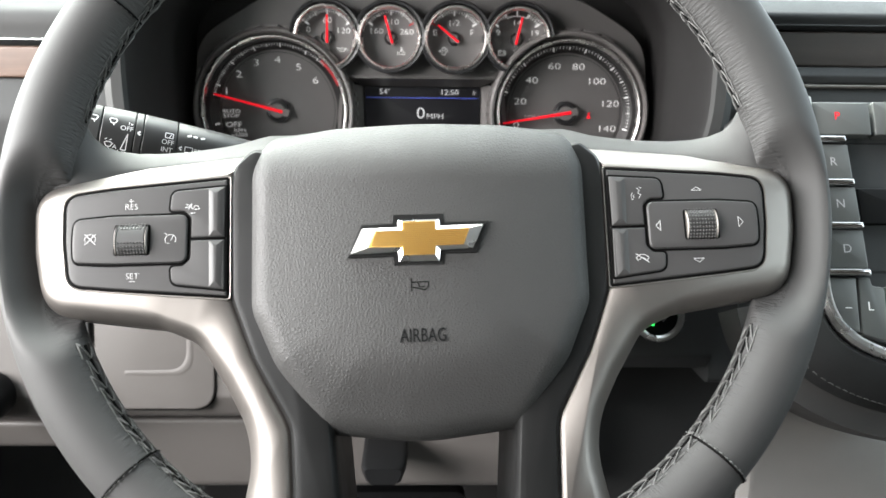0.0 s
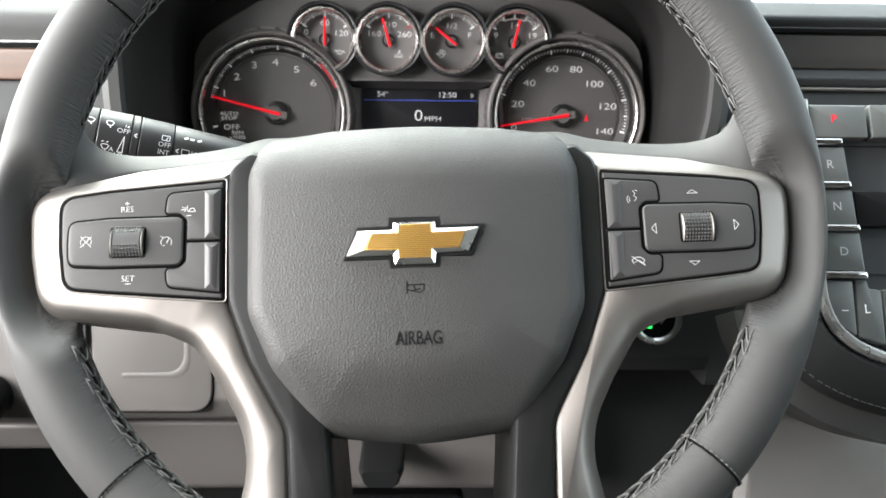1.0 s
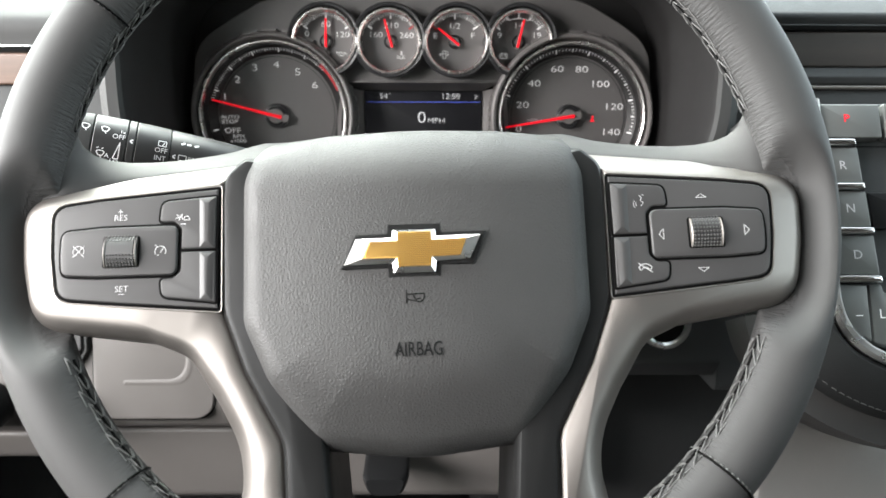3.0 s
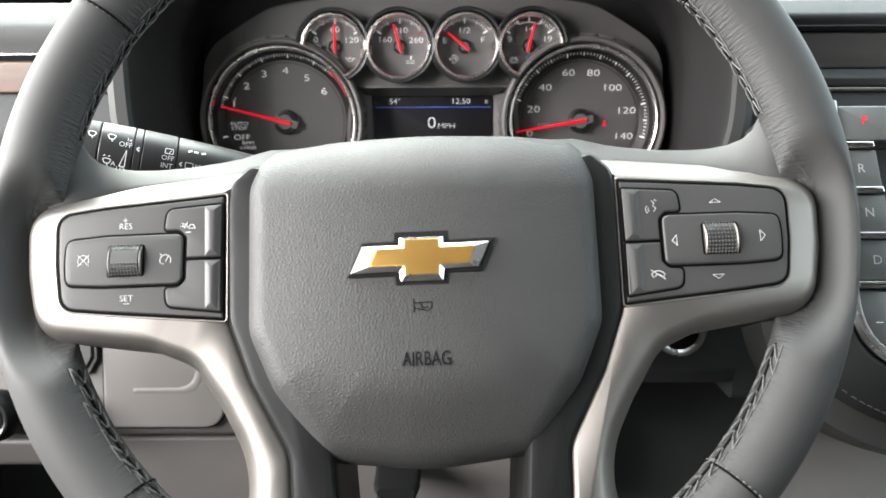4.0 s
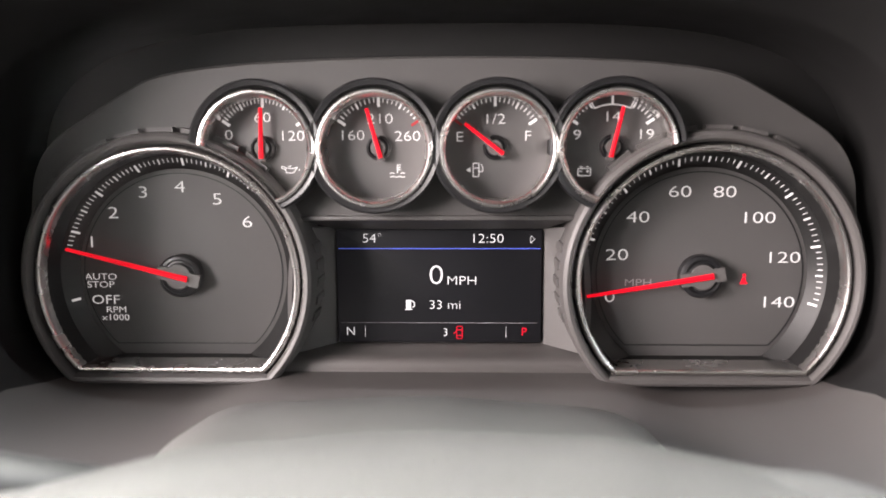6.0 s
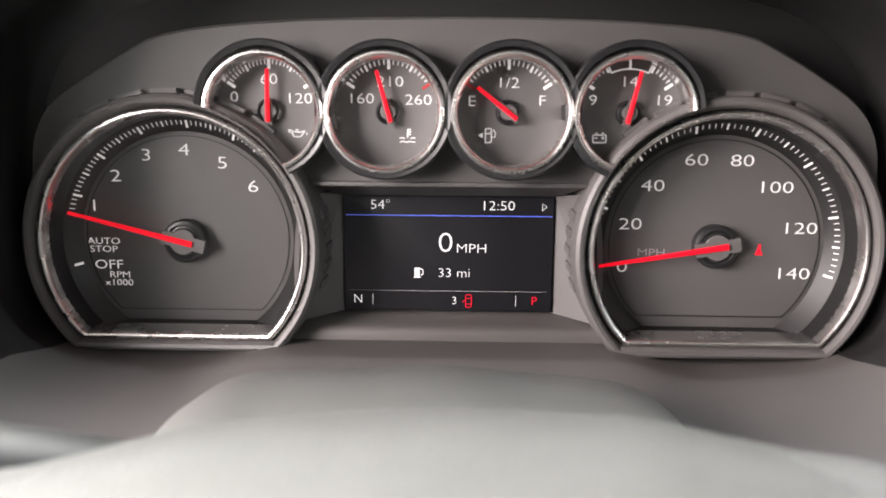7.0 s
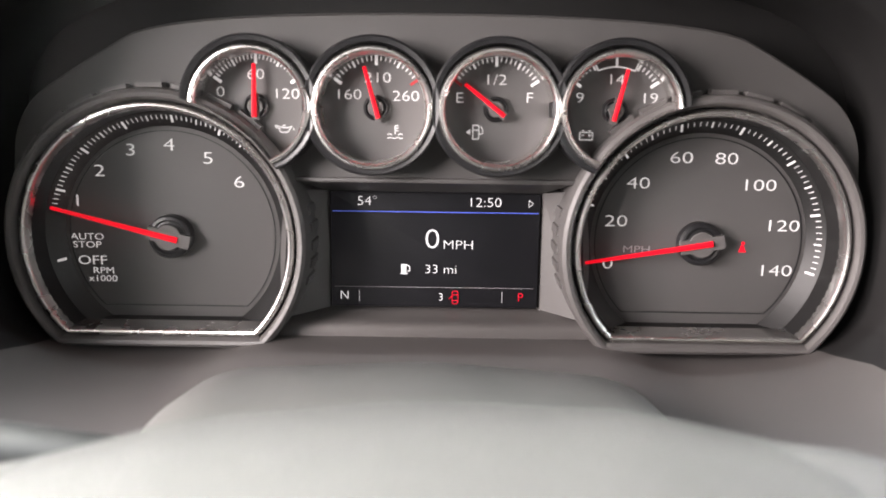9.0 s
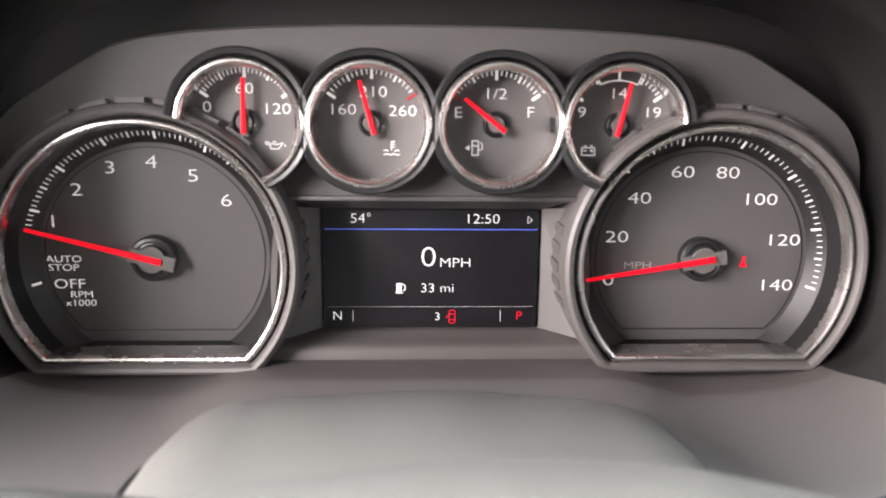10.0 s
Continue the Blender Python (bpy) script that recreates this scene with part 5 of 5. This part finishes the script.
            symbol("cruise_symbol", rocker, H2, [arc, [(x, y - 0.0006), at(x, y, 0.0022, 55)], [(x - 0.0016, y - 0.0016), (x - 0.0006, y - 0.0016)]] + ([[(x - 0.0024, y + 0.0024), (x + 0.0024, y - 0.0024)], [(x - 0.0024, y - 0.0024), (x + 0.0024, y + 0.0024)]] if cross else [[(x - 0.0026, y + 0.0030), (x - 0.0016, y + 0.0022)]]), 0.00022, PALE)
        x, y = -0.1027, -0.0056
        symbol("collision_alert_symbol", bezel, 0.0019, [[(x - 0.0030, y + 0.0006), (x - 0.0010, y + 0.0012), (x - 0.0014, y - 0.0002)], [(x - 0.001, y + 0.002), (x + 0.0004, y - 0.0002)], [(x + 0.0006, y + 0.0002), (x + 0.0012, y + 0.0014), (x + 0.0026, y + 0.0014), (x + 0.0034, y - 0.0002), (x + 0.0008, y - 0.0002)], [(x - 0.0006, y - 0.0020), (x + 0.0016, y - 0.0020)], [(x - 0.0026, y + 0.0022), (x - 0.0014, y + 0.0016)], [(x - 0.0002, y + 0.0026), (x - 0.0002, y + 0.0014)]], 0.00026, PALE)
    else:
        tri = lambda x, y, a: [at(x, y, 0.0020, a + d) for d in (0, 120, 240, 0)]
        symbol("arrow_up", fp, H1, [[(0.1262, -0.0030), (0.1286, -0.0014), (0.1310, -0.0030), (0.1262, -0.0030)]], 0.00022, PALE)
        symbol("arrow_down", fp, H1, [[(0.1243, -0.0350), (0.1267, -0.0368), (0.1291, -0.0350), (0.1243, -0.0350)]], 0.00022, PALE)
        symbol("arrow_back", rocker, H2, [[(0.1099, -0.0172), (0.1078, -0.0196), (0.1099, -0.0220), (0.1099, -0.0172)]], 0.00022, PALE)
        symbol("arrow_on", rocker, H2, [[(0.1461, -0.0164), (0.1483, -0.0188), (0.1461, -0.0212), (0.1461, -0.0164)]], 0.00022, PALE)
        x, y = 0.1005, -0.0044
        symbol("voice_symbol", bezel, 0.0019, [[(x, y + 0.003), (x + 0.0012, y + 0.0018), (x + 0.0004, y + 0.0006), (x + 0.0018, y - 0.0004), (x + 0.0006, y - 0.0020)], [at(x - 0.0006, y - 0.001, 0.0012, a) for a in (130, 180, 230)], [at(x - 0.0006, y - 0.001, 0.0022, a) for a in (130, 155, 180, 205, 230)], [(x + 0.0012, y + 0.0034), (x + 0.0022, y + 0.0028)]], 0.00024, PALE)
        x, y = 0.1006, -0.0344
        symbol("hang_up_symbol", bezel, 0.0019, [[at(x, y - 0.0016, 0.0034, a) for a in range(30, 151, 15)], [at(x, y - 0.0016, 0.0018, a) for a in range(30, 151, 30)], [(x - 0.0030, y + 0.0004), (x - 0.0020, y - 0.0012)], [(x + 0.0030, y + 0.0004), (x + 0.0020, y - 0.0012)], [(x - 0.003, y + 0.0022), (x + 0.003, y - 0.0020)]], 0.00030, PALE)

# emblem: a plain bow-tie shape, chrome edge and gold insert
pad = bpy.data.objects["airbag_pad"]
EY = -0.0247
bow = [(-0.0302, -0.0068), (-0.0251, 0.0044), (-0.0096, 0.0046), (-0.0094, 0.0078), (0.0086, 0.0078), (0.0088, 0.0048), (0.0278, 0.0050), (0.0230, -0.0054), (0.0088, -0.0058), (0.0082, -0.0106), (-0.0092, -0.0106), (-0.0096, -0.0064)]
gold = [(-0.0221, -0.0042), (-0.0188, 0.0027), (-0.0077, 0.0029), (-0.0075, 0.0066), (0.0067, 0.0066), (0.0069, 0.0029), (0.0215, 0.0031), (0.0188, -0.0040), (0.0068, -0.0042), (0.0065, -0.0080), (-0.0074, -0.0080), (-0.0077, -0.0044)]
EH = 0.0150
# black plate painting the shade of the pad-coloured recess round the emblem
part("emblem_shade", slab(rounded([(x, y + EY) for x, y in ((-0.0318, -0.0081), (-0.0254, 0.0066), (-0.0122, 0.0068), (-0.0119, 0.0108), (0.0109, 0.0108), (0.0112, 0.0068), (0.0304, 0.0071), (0.0244, -0.0074), (0.0110, -0.0076), (0.0104, -0.0124), (-0.0116, -0.0124), (-0.0120, -0.0084))], 0.0004, 2), [(0, EH - 0.006), (0, EH - 0.0004), (0.0004, EH + 0.0001)], cap=(True, True)), HUBCOVER, pad)
emblem = part("emblem", loft([[(x, y + EY, EH - 0.001) for x, y in bow], [(x, y + EY, EH + 0.0007) for x, y in bow], [(0.985 * x + 0.015 * u, 0.97 * y + 0.03 * v + EY, EH + 0.0010) for (x, y), (u, v) in zip(bow, gold)], [(0.06 * x + 0.94 * u, 0.10 * y + 0.90 * v + EY, EH + 0.0024) for (x, y), (u, v) in zip(bow, gold)], [(u, v + EY, EH + 0.0021) for u, v in gold]], (True, True)), SILVER, pad, "chrome bow-tie emblem with a gold insert", smooth=15)
gl = [(x, y + EY) for x, y in gold]
part("gold_insert", slab(gl, [(0, EH + 0.0010), (0, EH + 0.0024), (0.0002, EH + 0.0025)], cap=(True, True)), GOLD, emblem, "gold insert with a fine grid")
grid = bmesh.new()
for i in range(-24, 25):
    x = i * 0.00085
    y0, y1 = (-0.0078, 0.0064) if -0.0073 < x < 0.0065 else (-0.0040, 0.0027)
    if x < -0.0188:
        y1 = -0.0042 + (x + 0.0221) * 2.1
    if x > 0.0188:
        y0 = -0.0040 + (x - 0.0188) * 2.6
    if y1 - y0 > 0.001:
        bar(grid, (x, EY + y0), (x, EY + y1), 0.00022, EH + 0.0024, EH + 0.00275)
for j in range(-9, 8):
    y = j * 0.00085
    w0, w1 = (-0.0072, 0.0064) if y > 0.0027 or y < -0.0040 else (-0.0217 + 0.48 * (y + 0.0042), 0.0184 + 0.38 * (y + 0.0040))
    bar(grid, (w0, EY + y), (w1, EY + y), 0.00030, EH + 0.0024, EH + 0.00275)
part("grid", grid, DARKGOLD, emblem)
# letters share the pad's colour; darker here to paint the shade inside them
words("lettering", "AIRBAG", 0.0003, -0.0673, 0.0149, 0.0058, HUB, pad, 0.69, depth=0.0003, bold=0.004, label="dark lettering, the shade of debossed letters put into its colour")
hx, hy = -0.0006, -0.0455
symbol("horn_symbol", pad, 0.0150, [[(hx - 0.0036, hy + 0.0030), (hx - 0.0036, hy - 0.0026)], [(hx - 0.0036, hy + 0.0012), (hx + 0.0038, hy + 0.0014)], [(hx - 0.0036, hy - 0.0008), (hx + 0.0022, hy - 0.0022), (hx + 0.0036, hy - 0.0008), (hx + 0.0038, hy + 0.0014)], [(hx - 0.001, hy + 0.0012), (hx + 0.0000, hy - 0.0010), (hx + 0.0022, hy - 0.0006)]], 0.00045, GAP)

# seams and lacing of the rim
def onrim(t, a, lift=0.0):
    t, a = radians(t), radians(a)
    r = RIMR + (rim_width(t) + lift) * math.cos(a)
    return Vector((r * math.cos(t), RIMY + r * math.sin(t), RIMH + (RIMD + lift) * math.sin(a)))


rim_ob = bpy.data.objects["rim"]
for t in (37, 146, 224, 315.5):
    bm = bmesh.new()
    tube(bm, [onrim(t, a, 0.0002) for a in range(-20, 201, 8)], 0.0006, 6)
    part("cross_seam", bm, GAP, rim_ob, "dark cross seam")
    bm = bmesh.new()
    for a in range(0, 190, 10):
        tube(bm, [onrim(t + 0.25, a, 0.0004), onrim(t + 0.25, a + 3, 0.0009), onrim(t + 0.25, a + 6, 0.0004)], 0.00028, 5)
    # the left half's shade is painted by a darker copy of the thread
    part("cross_stitching", bm, SHADETHREAD if 90 < t < 270 else THREAD, rim_ob)
# the lacing lies on the driver's side of the inner edge: slanting stitches meet in a groove and run back along both sides of it
for t0, t1 in ((14, 70), (110, 166), (204, 262), (278, 336), (70, 110)):
    groove, lace = bmesh.new(), bmesh.new()
    ac = 181 if t0 < 170 else 163
    steps = max(4, int((t1 - t0) / 1.5))
    tube(groove, [onrim(t0 + (t1 - t0) * i / steps, ac, -0.0001) for i in range(steps + 1)], 0.0008, 6)
    n = int((t1 - t0) / 2.5)
    d = (t1 - t0) / n
    for i in range(n):
        t = t0 + d * (i + 0.5 + random.uniform(-0.16, 0.16))
        q, r = random.uniform(-4, 4), random.uniform(0.00030, 0.00042)
        for e in (1, -1):
            w = random.uniform(-0.15, 0.15)
            tube(lace, [onrim(t - 0.55 * d + w, ac + e * (12.5 + q), -0.0001), onrim(t - 0.35 * d + w, ac + e * (10 + q), 0.0007), onrim(t + 0.15 * d, ac + e * 6, 0.0010), onrim(t + 0.45 * d, ac + e * 2, 0.0007), onrim(t + 0.55 * d, ac - e * 2, 0.0000)], r, 6)
            tube(lace, [onrim(t - 0.55 * d + w, ac + e * (12.5 + q), 0.0000), onrim(t - 0.05 * d, ac + e * (13.5 + q), 0.0006), onrim(t + 0.50 * d + w, ac + e * (12.5 + q), 0.0000)], r * 0.8, 5)
    part("lacing_groove", groove, GAP, rim_ob)
    part("lacing", lace, THREAD, rim_ob, "hand-laced thread along the inner rim")
